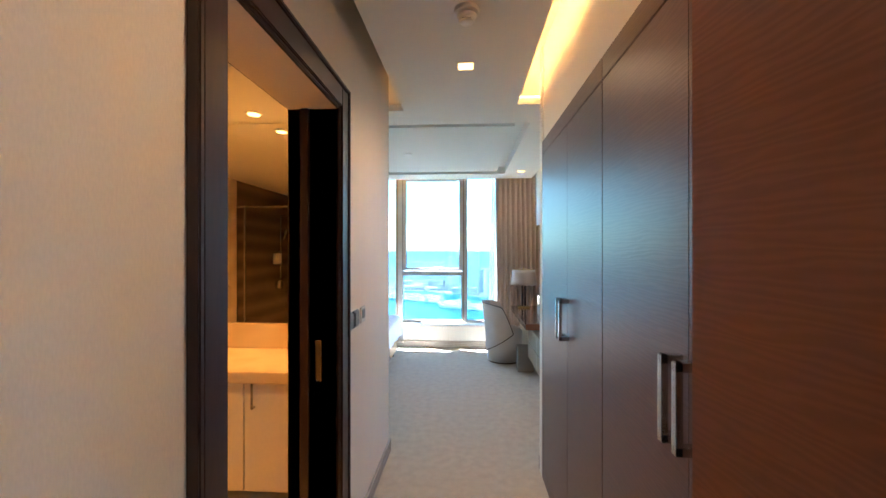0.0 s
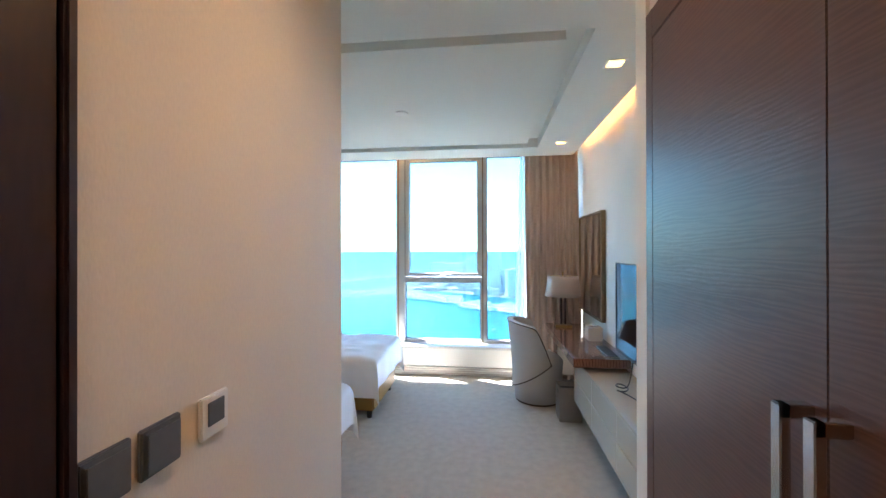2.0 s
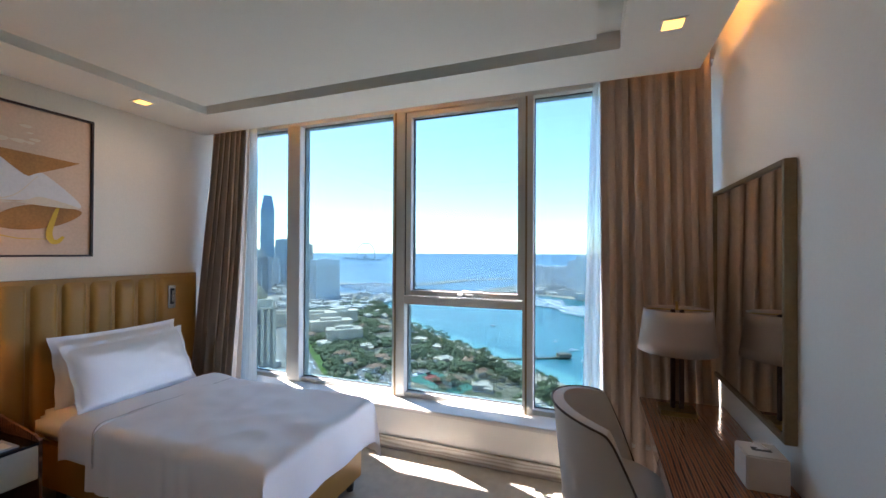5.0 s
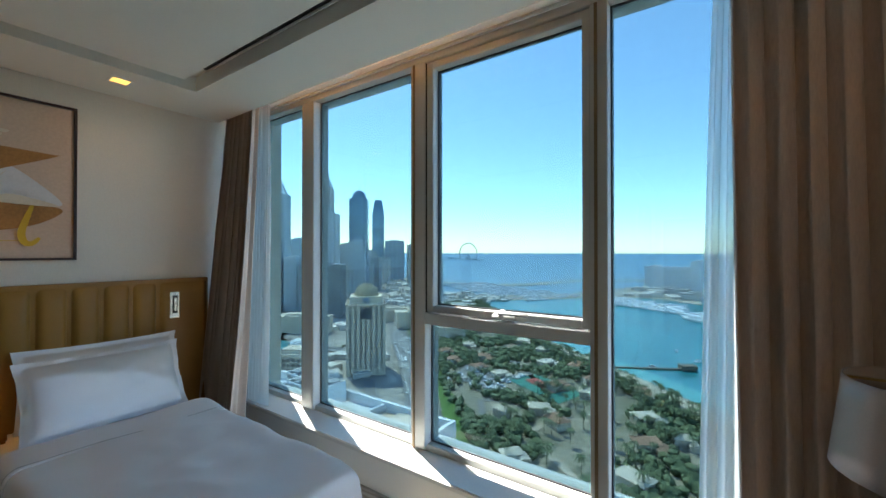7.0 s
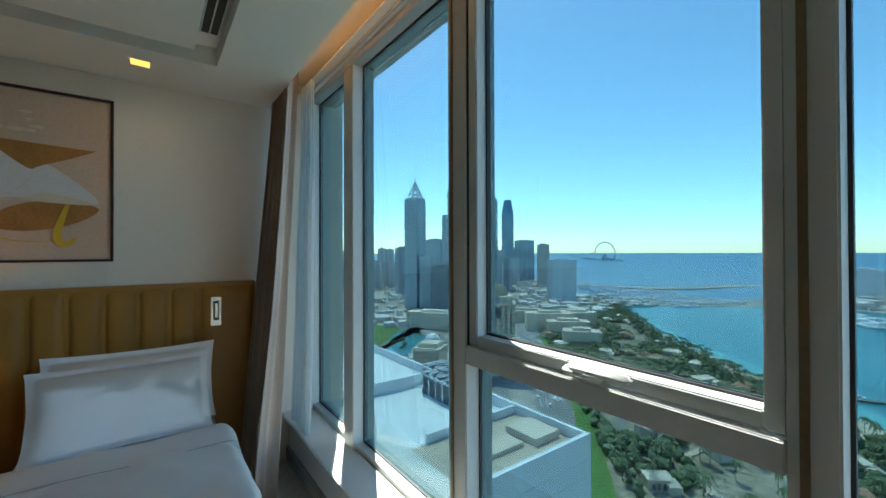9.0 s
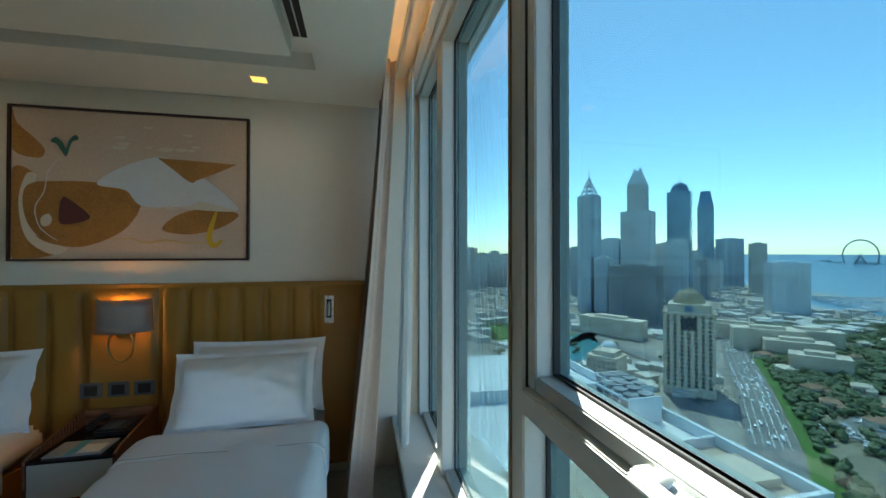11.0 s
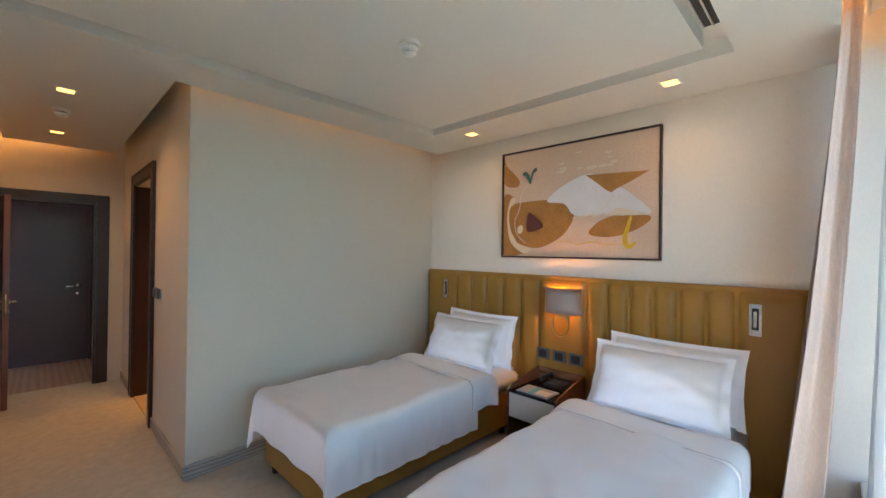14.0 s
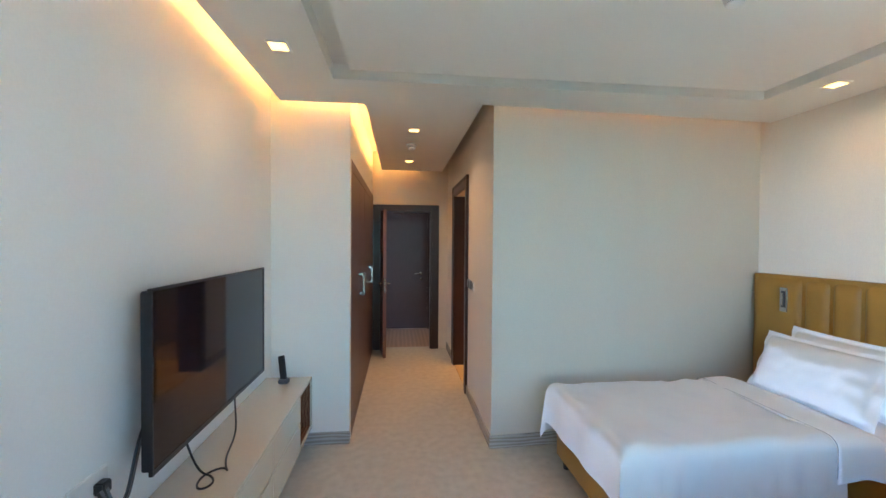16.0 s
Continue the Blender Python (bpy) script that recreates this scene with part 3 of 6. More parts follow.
# ---------------------------------------------------------------- bathroom
def bathroom():
    setting("wall_bath_mirror", boxes((-2.7, -0.657, 2.41, 2.44, 0, 2.338)), M_MARBLE, "honey marble wall behind the vanity", "wall")
    setting("wall_bath_side", boxes((-2.75, -2.6, 0.54, 1.80, 0, 1.05), (-2.75, -2.54, 0.54, 1.80, 1.05, 1.09), (-2.75, -2.6, 0.34, 0.54, 0, 2.338), (-2.75, -2.55, 1.80, 2.41, 0, 2.338)), M_MARBLE, "honey marble lower wall with a ledge", "wall")
    setting("wall_bath_stripe", boxes((-2.75, -2.62, 0.54, 1.80, 1.09, 2.338), (-2.75, -2.62, -1.25, 0.34, 0, 2.338)), M_BROWNM, "brown striped marble wall", "wall")
    setting("wall_bath_back", boxes((-2.75, -0.5, -1.4, -1.25, 0, 2.338), (-0.657, -0.64, -1.25, YD - 0.12, 0, 2.338)), M_BROWNM, "brown marble shower wall", "wall")
    m = thing("wall_mirror", "large frameless bathroom mirror above the basin", "mirror", (-1.6, 2.55, 1.0))
    part("glass", boxes((-2.54, -0.66, 2.402, 2.408, 1.026, 2.335)), M_MIRROR, m)
    v = thing("vanity_cabinet", "cream lacquered vanity cabinet with chrome pulls", "cabinet", (-1.5, 2.2, 0))
    part("body", boxes((-2.58, -0.665, 1.96, 2.40, 0.20, 0.78)), M_VANITY, v)
    for i in range(4):
        x0 = -2.475 + i * 0.475
        d = part("door", boxes((x0 + 0.003, min(x0 + 0.472, -0.663), 1.938, 1.958, 0.21, 0.795), bevel=0.003), M_VANITY, v)
        hx = x0 + (0.06 if i > 1 else 0.42)
        b = boxes((hx - 0.006, hx + 0.006, 1.905, 1.915, 0.66, 0.80), (hx - 0.006, hx + 0.006, 1.905, 1.938, 0.66, 0.672), (hx - 0.006, hx + 0.006, 1.905, 1.938, 0.788, 0.80), bevel=0.003)
        part("handle", b, M_CHROME, d, "chrome bow handle")
    c = thing("worktop", "honey marble vanity worktop with an oval basin", "worktop", (-1.6, 2.2, 0.8))
    part("slab", boxes((-2.545, -0.66, 1.885, 2.40, 0.805, 0.865), bevel=0.004), M_MARBLE, c)
    part("upstand", boxes((-2.545, -0.66, 2.38, 2.401, 0.866, 1.024), bevel=0.003), M_MARBLE, c)
    def bowl(u, w):
        a, r = u * math.tau, 0.05 + 0.95 * w
        return (-1.55 + 0.27 * r * math.cos(a), 2.13 + 0.17 * r * math.sin(a), 0.868 + 0.012 * max(0, (r - 0.75) * 4) * (1.0 if r < 0.97 else 0.4))
    part("basin", grid(40, 10, bowl, True), M_VANITY, c, "cream oval basin", True)
    t = thing("basin_tap", "chrome single-lever basin tap", "tap", (-1.5, 2.32, 0.865))
    b = bmesh.new()
    tube(b, (-1.5, 2.32, 0.865), (-1.5, 2.32, 0.965), 0.024, 0.02)
    tube(b, (-1.5, 2.32, 0.935), (-1.5, 2.20, 0.96), 0.014, 0.011)
    part("spout", b, M_CHROME, t, "", True)
    part("lever", tube(bmesh.new(), (-1.5, 2.32, 0.97), (-1.46, 2.23, 1.0), 0.012, 0.008), M_CHROME, t, "", True)
    one("tumbler_tray", boxes((-2.13, -1.86, 2.22, 2.36, 0.866, 0.878), bevel=0.004), M_BIN, "dark rectangular tray on the vanity worktop", "tray")
    for x in (-2.05, -1.94):
        def cup(u, w):
            r = 0.036 - 0.006 * w
            return (x + r * math.cos(u * math.tau), 2.29 + r * math.sin(u * math.tau), 0.879 + 0.095 * w)
        g = thing("tumbler", "upturned smoky glass tumbler on the tray", "glass", (x, 2.29, 0.879), "bathroom tumblers")
        part("bowl", grid(24, 4, cup, True), M_SMOKE, g, "", True)
        part("foot", tube(bmesh.new(), (x, 2.29, 0.967), (x, 2.29, 0.974), 0.0295, seg=24), M_SMOKE, g)
    one("bath_mat", boxes((-2.0, -1.3, 2.0, 2.38, 0.012, 0.05), bevel=0.015), M_BLACK, "folded black mat under the vanity", "mat")
    one("vanity_shelf", boxes((-2.58, -0.665, 1.98, 2.40, 0.10, 0.13)), M_VANITY, "cream shelf under the vanity", "shelf")
    s = thing("shower_screen", "clear glass shower screen with a metal edge", "shower screen", (-1.6, 0.33, 0))
    g = part("pane", boxes((-2.5, -0.66, 0.326, 0.334, 0.02, 2.0)), M_GLASS, s)
    g.visible_shadow = False
    part("rail", boxes((-2.6, -0.66, 0.315, 0.345, 2.0, 2.03), (-2.515, -2.5, 0.32, 0.34, 0.02, 2.0)), M_CHROME, s)
    h = thing("shower_set", "chrome hand shower on a wall rail", "shower", (-2.55, -0.7, 1.0))
    b = bmesh.new()
    tube(b, (-2.56, -0.7, 1.1), (-2.56, -0.7, 2.0), 0.011)
    tube(b, (-2.56, -0.7, 2.0), (-2.25, -0.7, 2.03), 0.011)
    part("rail", b, M_CHROME, h, "", True)
    part("head", tube(bmesh.new(), (-2.2, -0.7, 2.0), (-2.2, -0.7, 2.03), 0.11, 0.1, 32), M_CHROME, h, "", True)
    part("mixer", tube(bmesh.new(), (-2.62, -0.7, 1.0), (-2.55, -0.7, 1.0), 0.06, seg=32), M_CHROME, h, "", True)
    part("hand_spray", tube(bmesh.new(), (-2.54, -0.72, 1.62), (-2.48, -0.72, 1.8), 0.012, 0.03), M_CHROME, h, "", True)
    part("flush_plate", boxes((-2.599, -2.588, 0.78, 1.0, 0.88, 1.01), bevel=0.003), M_GREY, thing("flush_plate", "grey wall flush plate", "flush plate", (-2.6, 0.89, 0.95)))
    for i in range(3):
        y = -0.55 - i * 0.07
        q = thing("dispenser_bottle", "white pump bottle on the shower wall", "bottle", (-2.58, y, 1.3), "shower bottles")
        part("bottle", tube(bmesh.new(), (-2.57, y, 1.3), (-2.57, y, 1.45), 0.026), M_PORC, q, "", True)
        part("pump", tube(bmesh.new(), (-2.57, y, 1.45), (-2.57, y, 1.49), 0.009), M_CHROME, q, "", True)
    for x, y in ((-1.15, 2.22), (-2.12, 1.97), (-1.3, 0.8), (-1.6, -0.5)):
        d = thing("bathroom_downlight", "round warm bathroom downlight", "downlight", (x, y, 2.338), "bathroom downlights")
        part("ring", tube(bmesh.new(), (x, y, 2.332), (x, y, 2.338), 0.05, seg=32), M_WHITE, d)
        part("lens", tube(bmesh.new(), (x, y, 2.329), (x, y, 2.3315), 0.036, seg=32), M_DOWN, d, "glowing lens")
        lp = new("bathroom_lamp", bpy.data.lights.new("bathroom_lamp", "SPOT"))
        lp.data.energy, lp.data.color, lp.data.spot_size, lp.data.spot_blend, lp.data.shadow_soft_size = 1.3, (1.0, 0.43, 0.085), radians(140), 0.7, 0.04
        lp.matrix_basis = Matrix.Translation((x, y, 2.318))
bathroom()


# ---------------------------------------------------------------- headboard wall
HX = -2.69
def channel(y0, y1, z0, z1, depth, flat=False):
    """An upholstered upright roll; flat panels only round off at the rim."""
    def f(u, w):
        e = (abs(2 * u - 1)) ** (16 if flat else 4.0)
        k = (abs(2 * w - 1)) ** 40
        return (HX - depth * max(e, k) + 0.004, y0 + (y1 - y0) * u, z0 + (z1 - z0) * w)
    return grid(16, 24, f)


def headboard():
    h = thing("headboard", "mustard leather headboard with upright padded channels", "headboard", (XW, 4.2, 0.1))
    part("backing", boxes((XW, HX - 0.024, 2.71, 5.76, 0.08, 1.33), bevel=0.006), M_LEATHER, h)
    ys = [2.715, 3.128] + [3.128 + 0.1904 * i for i in range(1, 6)] + [4.489] + [4.489 + 0.1558 * i for i in range(1, 7)] + [5.755]
    for i, (a, b) in enumerate(zip(ys, ys[1:])):
        part("panel", channel(a + 0.001, b - 0.001, 0.085, 1.325, 0.048, (b - a) > 0.25), M_LEATHER, h, "", True)
headboard()


def reading_light(y):
    r = thing("reading_light", "slim brushed metal reading light set in the headboard", "reading light", (HX, y, 1.15), "reading lights")
    part("plate", boxes((HX + 0.001, HX + 0.014, y - 0.03, y + 0.03, 1.05, 1.235), bevel=0.003), M_CHROME, r)
    part("recess", boxes((HX + 0.014, HX + 0.0155, y - 0.016, y + 0.016, 1.085, 1.21)), M_BLACK, r, "dark recess")
    part("stem", boxes((HX + 0.0155, HX + 0.026, y - 0.008, y + 0.008, 1.10, 1.195), bevel=0.003), M_CHROME, r)
reading_light(5.517)
reading_light(3.004)


def sconce():
    y, r = 4.31, 0.155
    s = thing("wall_sconce", "taupe satin wall sconce with a gold loop, lit", "wall lamp", (HX, y, 1.1))
    def f(u, w):
        a = -math.pi / 2 + math.pi * u
        return (HX + 0.012 + 0.115 * math.cos(a), y + r * math.sin(a) * (1 - 0.05 * w), 1.045 + 0.2 * w)
    sh = part("shade", grid(28, 4, f), M_SATIN, s, "", True)
    sh.modifiers.new("thick", "SOLIDIFY").thickness = 0.004
    part("back_plate", boxes((HX, HX + 0.012, y - 0.05, y + 0.05, 1.0, 1.2), bevel=0.003), M_BRASS, s)
    b = bmesh.new()
    bmesh.ops.create_uvsphere(b, u_segments=16, v_segments=10, radius=0.026, matrix=Matrix.Translation((HX + 0.06, y, 1.17)))
    part("bulb", b, glow("lamp_bulb", (1.0, 0.48, 0.12), 10.0), s, "glowing bulb", True)
    cu = wire("loop", [(HX + 0.06, y + 0.07 * math.sin(math.pi * 2 * t), 0.965 + 0.105 * math.cos(math.pi * 2 * t)) for t in [i / 12 for i in range(13)]], 0.007, M_BRASS, "", "")
    cu.parent, cu.matrix_parent_inverse = s, s.matrix_basis.inverted()
    cu["label"] = "pale gold loop"
sconce()
for y in (4.13, 4.275, 4.416):
    s = thing("wall_socket", "dark grey socket plate in the headboard", "socket", (HX, y, 0.69), "bedside sockets")
    part("plate", boxes((HX + 0.001, HX + 0.012, y - 0.058, y + 0.058, 0.645, 0.735), bevel=0.003), M_GREY, s)
    part("insert", boxes((HX + 0.012, HX + 0.016, y - 0.035, y + 0.035, 0.66, 0.72), bevel=0.002), M_BLACK, s)


def artwork():
    """Framed abstract: flat colour shapes over a peach ground."""
    y0, y1, z0, z1, x = 3.655, 4.995, 1.475, 2.42, XW
    a = thing("framed_painting", "abstract painting in ochre and white, thin dark frame", "painting", (x, 4.3, 1.48))
    t, d = 0.014, 0.035
    part("frame", boxes((x, x + d, y0, y1, z0, z0 + t), (x, x + d, y0, y1, z1 - t, z1), (x, x + d, y0, y0 + t, z0 + t, z1 - t), (x, x + d, y1 - t, y1, z0 + t, z1 - t), bevel=0.002), M_FRAME, a)
    part("canvas", boxes((x, x + 0.018, y0 + t, y1 - t, z0 + t, z1 - t)), mat("peach_ground", (0.60, 0.42, 0.30), 0.8, var=0.07, scale=2.5, fine=60, bump=0.05), a)
    W, H = y1 - y0, z1 - z0
    ochre = mat("ochre_paint", (0.36, 0.155, 0.035), 0.7, var=0.2, scale=9, fine=70)
    pale = mat("pale_paint", (0.62, 0.58, 0.56), 0.7, var=0.05, scale=6)
    maroon, yellow, green, cream = mat("maroon_paint", (0.10, 0.025, 0.02), 0.7), mat("yellow_paint", (0.60, 0.36, 0.02), 0.6), mat("green_paint", (0.03, 0.12, 0.09), 0.7), mat("cream_paint", (0.64, 0.52, 0.38), 0.7, var=0.06)
    lay = [0]
    def shape(pts, m, name="colour_shape", n=8):
        """Closed smooth outline through a few points, u to the right, v down, both 0 to 1."""
        lay[0] += 1
        k, out = len(pts), []
        for i in range(k):
            p = [Vector(pts[(i + j - 1) % k]) for j in range(4)]
            for s in range(n):
                q = s / n
                out.append(0.5 * ((2 * p[1]) + (p[2] - p[0]) * q + (2 * p[0] - 5 * p[1] + 4 * p[2] - p[3]) * q * q + (3 * p[1] - p[0] - 3 * p[2] + p[3]) * q ** 3))
        bm, xx = bmesh.new(), x + 0.018 + 0.0012 * lay[0]
        f = bm.faces.new([bm.verts.new((xx, y0 + t + (W - 2 * t) * min(max(c.x, 0.002), 0.998), z1 - t - (H - 2 * t) * min(max(c.y, 0.002), 0.998))) for c in out])
        bmesh.ops.triangulate(bm, faces=[f])
        bmesh.ops.recalc_face_normals(bm, faces=bm.faces)
        part(name, bm, m, a)
    shape([(0, .0), (0.0, .27), (.10, .33), (.13, .28), (.09, .20), (.02, .10)], ochre)
    shape([(0, .42), (0, .98), (.12, .99), (.20, .93), (.06, .80), (.03, .60), (.10, .46)], ochre)
    shape([(.03, .62), (.06, .44), (.10, .46), (.06, .62), (.10, .85), (.22, .93), (.16, .97), (.06, .86)], cream)
    shape([(.06, .52), (.20, .48), (.40, .49), (.50, .56), (.52, .66), (.44, .82), (.28, .92), (.14, .88), (.06, .74)], ochre)
    shape([(.34, .49), (.46, .36), (.62, .29), (.72, .37), (.84, .47), (.96, .65), (.78, .63), (.54, .64), (.46, .53)], pale)
    shape([(.60, .30), (.63, .30), (.91, .32), (.94, .33), (.78, .44), (.74, .46), (.66, .37)], ochre)
    shape([(.62, .80), (.68, .70), (.80, .65), (.96, .68), (.88, .78), (.74, .83)], ochre)
    shape([(.20, .60), (.23, .60), (.31, .70), (.30, .74), (.22, .77), (.19, .74)], maroon)
    shape([(.12, .73), (.15, .70), (.165, .74), (.15, .78), (.125, .78)], cream, n=3)
    def stroke(pts, width, m, name="brush_line"):
        """A painted line through a few points."""
        lay[0] += 1
        xx, out = x + 0.018 + 0.0012 * lay[0], []
        p = [Vector((y0 + t + (W - 2 * t) * u, z1 - t - (H - 2 * t) * v)) for u, v in pts]
        p = [2 * p[0] - p[1]] + p + [2 * p[-1] - p[-2]]
        for i in range(1, len(p) - 2):
            for q in (k / 8 for k in range(8 + (i == len(p) - 3))):
                out.append(0.5 * (2 * p[i] + (p[i + 1] - p[i - 1]) * q + (2 * p[i - 1] - 5 * p[i] + 4 * p[i + 1] - p[i + 2]) * q * q + (3 * p[i] - p[i - 1] - 3 * p[i + 1] + p[i + 2]) * q ** 3))
        bm, n, prev = bmesh.new(), len(out) - 1, None
        for i, c in enumerate(out):
            d = (out[min(i + 1, n)] - out[max(i - 1, 0)]).normalized().orthogonal() * width * (0.35 + 0.65 * math.sin(math.pi * (0.06 + 0.88 * i / n)))
            cur = [bm.verts.new((xx, *(c + d))), bm.verts.new((xx, *(c - d)))]
            if prev:
                bm.faces.new((prev[0], prev[1], cur[1], cur[0]))
            prev = cur
        bmesh.ops.recalc_face_normals(bm, faces=bm.faces)
        part(name, bm, m, a)
    stroke([(.862, .66), (.845, .74), (.828, .84), (.838, .90), (.862, .905), (.885, .87)], 0.017, yellow)
    stroke([(.40, .87), (.48, .86), (.55, .89), (.64, .87), (.72, .89), (.82, .89)], 0.003, yellow)
    stroke([(.205, .31), (.15, .42), (.135, .55), (.10, .66), (.115, .78), (.16, .85), (.19, .88)], 0.003, pale)
    stroke([(.52, .66), (.60, .65), (.70, .60), (.78, .46)], 0.003, cream)
    shape([(.64, .64), (.66, .66), (.74, .63), (.80, .60), (.95, .66), (.80, .66)], cream, n=4)
    shape([(.215, .31), (.185, .24), (.16, .22), (.18, .19), (.205, .22), (.22, .26), (.235, .20), (.26, .17), (.27, .20), (.245, .22), (.225, .31)], green)
    for i in range(12):
        u, w = 0.30 + 0.55 * random.random(), 0.08 + 0.18 * random.random()
        r = 0.012 + 0.02 * random.random()
        shape([(u - r, w), (u, w - r * 0.5), (u + r * 1.2, w - r * 0.3), (u + r * 0.5, w + r * 0.5)], cream, "brush_mark", 3)
artwork()


# ---------------------------------------------------------------- beds
def fold(s, r):
    """How far along and how far down a cloth goes that runs s past an edge rounded by r."""
    if s <= 0:
        return s, 0.0
    q = r * math.pi / 2
    return (r * math.sin(s / r), r * (1 - math.cos(s / r))) if s < q else (r, r + s - q)


def duvet(y0, y1, seed, x0=-2.02, x1=-0.80, top=0.565, side=0.38, foot=0.32):
    r = 0.06
    yc, hw = (y0 + y1) / 2, (y1 - y0) / 2 - r + 0.02
    def f(u, w):
        s = (2 * u - 1) * (hw + side)
        k, d = fold(abs(s) - hw, r)
        l = (x1 - r - x0 + foot) * w
        k2, d2 = fold(l - (x1 - r - x0), r)
        y = yc + math.copysign(hw + k if abs(s) > hw else abs(s), s)
        x = x1 - r + (k2 if l > x1 - r - x0 else l - (x1 - r - x0))
        p = Vector((x * 2.2, y * 2.2, seed * 7.0))
        puff = (0.028 * noise.noise(p) + 0.012 * noise.noise(p * 3.1)) * (1 - 0.9 * min(1, (d + d2) / 0.12))
        ridge = 0.016 * (1 - abs(noise.noise(Vector((x * 1.2 + y * 3, y * 1.5 - x * 4, seed)))) * 3) if d + d2 < 0.05 else 0
        z = top - max(d, d2) - 0.25 * min(d, d2) + puff + max(ridge, 0) * 0.5
        wob = 0.012 * math.sin(x * 21 + 3 * noise.noise(Vector((x * 3, seed, 0)))) * min(1, d / 0.2) * (1.1 + noise.noise(Vector((x * 4, z * 3, seed))))
        y += math.copysign(max(wob, -0.012), s) if d > 0.02 else 0
        x += 0.006 * math.sin(y * 19 + seed) * min(1, d2 / 0.2) if d2 > 0.02 else 0
        return (x + 0.1 * min(d, d2), y + math.copysign(0.1 * min(d, d2), s), z)
    return grid(84, 76, f)


def pillow(w, h, t, seed):
    """A plump pillow standing in its own y-z plane, seam flange all round."""
    bm = bmesh.new()
    for sgn in (1, -1):
        def f(u, v):
            a, b = 2 * u - 1, 2 * v - 1
            e = max(0.0, (1 - min(1.0, abs(a) / 0.93) ** 4.0) * (1 - min(1.0, abs(b) / 0.90) ** 3.5)) ** 0.6
            pin = 1 - 0.06 * (1 - a * a) * abs(b) ** 3
            pin2 = 1 - 0.05 * (1 - b * b) * abs(a) ** 3
            wr = 0.008 * noise.noise(Vector((a * 3 + seed, b * 3, sgn))) + 0.004 * noise.noise(Vector((a * 9, b * 4 + seed, sgn)))
            frill = 0.007 * math.sin(a * 13 + b * 9 + seed) * (1 - min(1, e * 3))
            return (sgn * (t / 2 * e + wr * min(1, e * 2) + 0.002) + frill, w / 2 * a * pin2, h / 2 * b * pin)
        g = grid(30, 22, f)
        me = bpy.data.meshes.new("tmp")
        g.to_mesh(me)
        g.free()
        bm.from_mesh(me)
        bpy.data.meshes.remove(me)
    bmesh.ops.remove_doubles(bm, verts=bm.verts, dist=0.0045)
    bmesh.ops.recalc_face_normals(bm, faces=bm.faces)
    return bm


def bed(y0, y1, seed, label):
    b = thing("bed", label, "bed", (-1.7, (y0 + y1) / 2, 0), "twin beds")
    part("base", boxes((-2.66, -0.845, y0 + 0.045, y1 - 0.045, 0.075, 0.36), bevel=0.012), M_LEATHER, b, "mustard leather bed base")
    for x in (-2.5, -0.90):
        for y in (y0 + 0.10, y1 - 0.10):
            part("leg", tube(bmesh.new(), (x, y, 0), (x, y, 0.075), 0.022, 0.028), M_BLACK, b, "short black leg")
    bm = boxes((-2.665, -0.85, y0 + 0.025, y1 - 0.025, 0.362, 0.532), bevel=0.045)
    part("mattress", bm, M_LINEN, b, "", True)
    dv = one("duvet", duvet(y0, y1, seed), M_LINEN, "white linen duvet tucked over the bed", "duvet", "white duvets", True)
    def band(u, w):
        s = (2 * u - 1) * ((y1 - y0) / 2 - 0.04 + 0.26)
        k, d = fold(abs(s) - ((y1 - y0) / 2 - 0.04), 0.06)
        y = (y0 + y1) / 2 + math.copysign((y1 - y0) / 2 - 0.035 + k if k > 0 else abs(s), s)
        x = -2.27 + 0.30 * w
        return (x, y + math.copysign(0.012 * math.sin(x * 14 + seed), s) * min(1, d * 8), 0.556 + 0.016 * math.sin(math.pi * w) - d + 0.012 * noise.noise(Vector((x * 3, y * 3, seed))) + 0.014 * min(1, w * 3))
    tb = one("folded_sheet", grid(60, 12, band), M_LINEN, "white sheet folded back over the duvet", "sheet", "folded sheets", True)
    tb.modifiers.new("thick", "SOLIDIFY").thickness = 0.012
    def seam(u, w):
        s = (2 * u - 1) * ((y1 - y0) / 2 - 0.04 + 0.24)
        k, d = fold(abs(s) - ((y1 - y0) / 2 - 0.04), 0.06)
        y = (y0 + y1) / 2 + math.copysign((y1 - y0) / 2 - 0.033 + k if k > 0 else abs(s), s)
        return (-1.968 + 0.005 * w, y + math.copysign(0.004, s), 0.579 - d + 0.012 * noise.noise(Vector((-1.97 * 3, y * 3, seed))))
    part("piping", grid(60, 1, seam), M_SEAM, tb, "grey piping")
    for k, (x, z, lean, w, h) in enumerate(((-2.585, 0.745, -11, 0.80, 0.46), (-2.385, 0.735, -24, 0.78, 0.44))):
        p = one("pillow", pillow(w, h, 0.17, seed + k), M_LINEN, "plump white linen pillow leaning on the headboard", "pillow", "bed pillows", True)
        p.matrix_basis = pose(x, (y0 + y1) / 2 + (0.03 if k == 0 else 0.0), z, 0, lean, 2 if k else -1)
bed(4.62, 5.52, 3.0, "single bed on a mustard leather base beside the window")
bed(3.03, 3.95, 8.0, "single bed on a mustard leather base beside the wall")


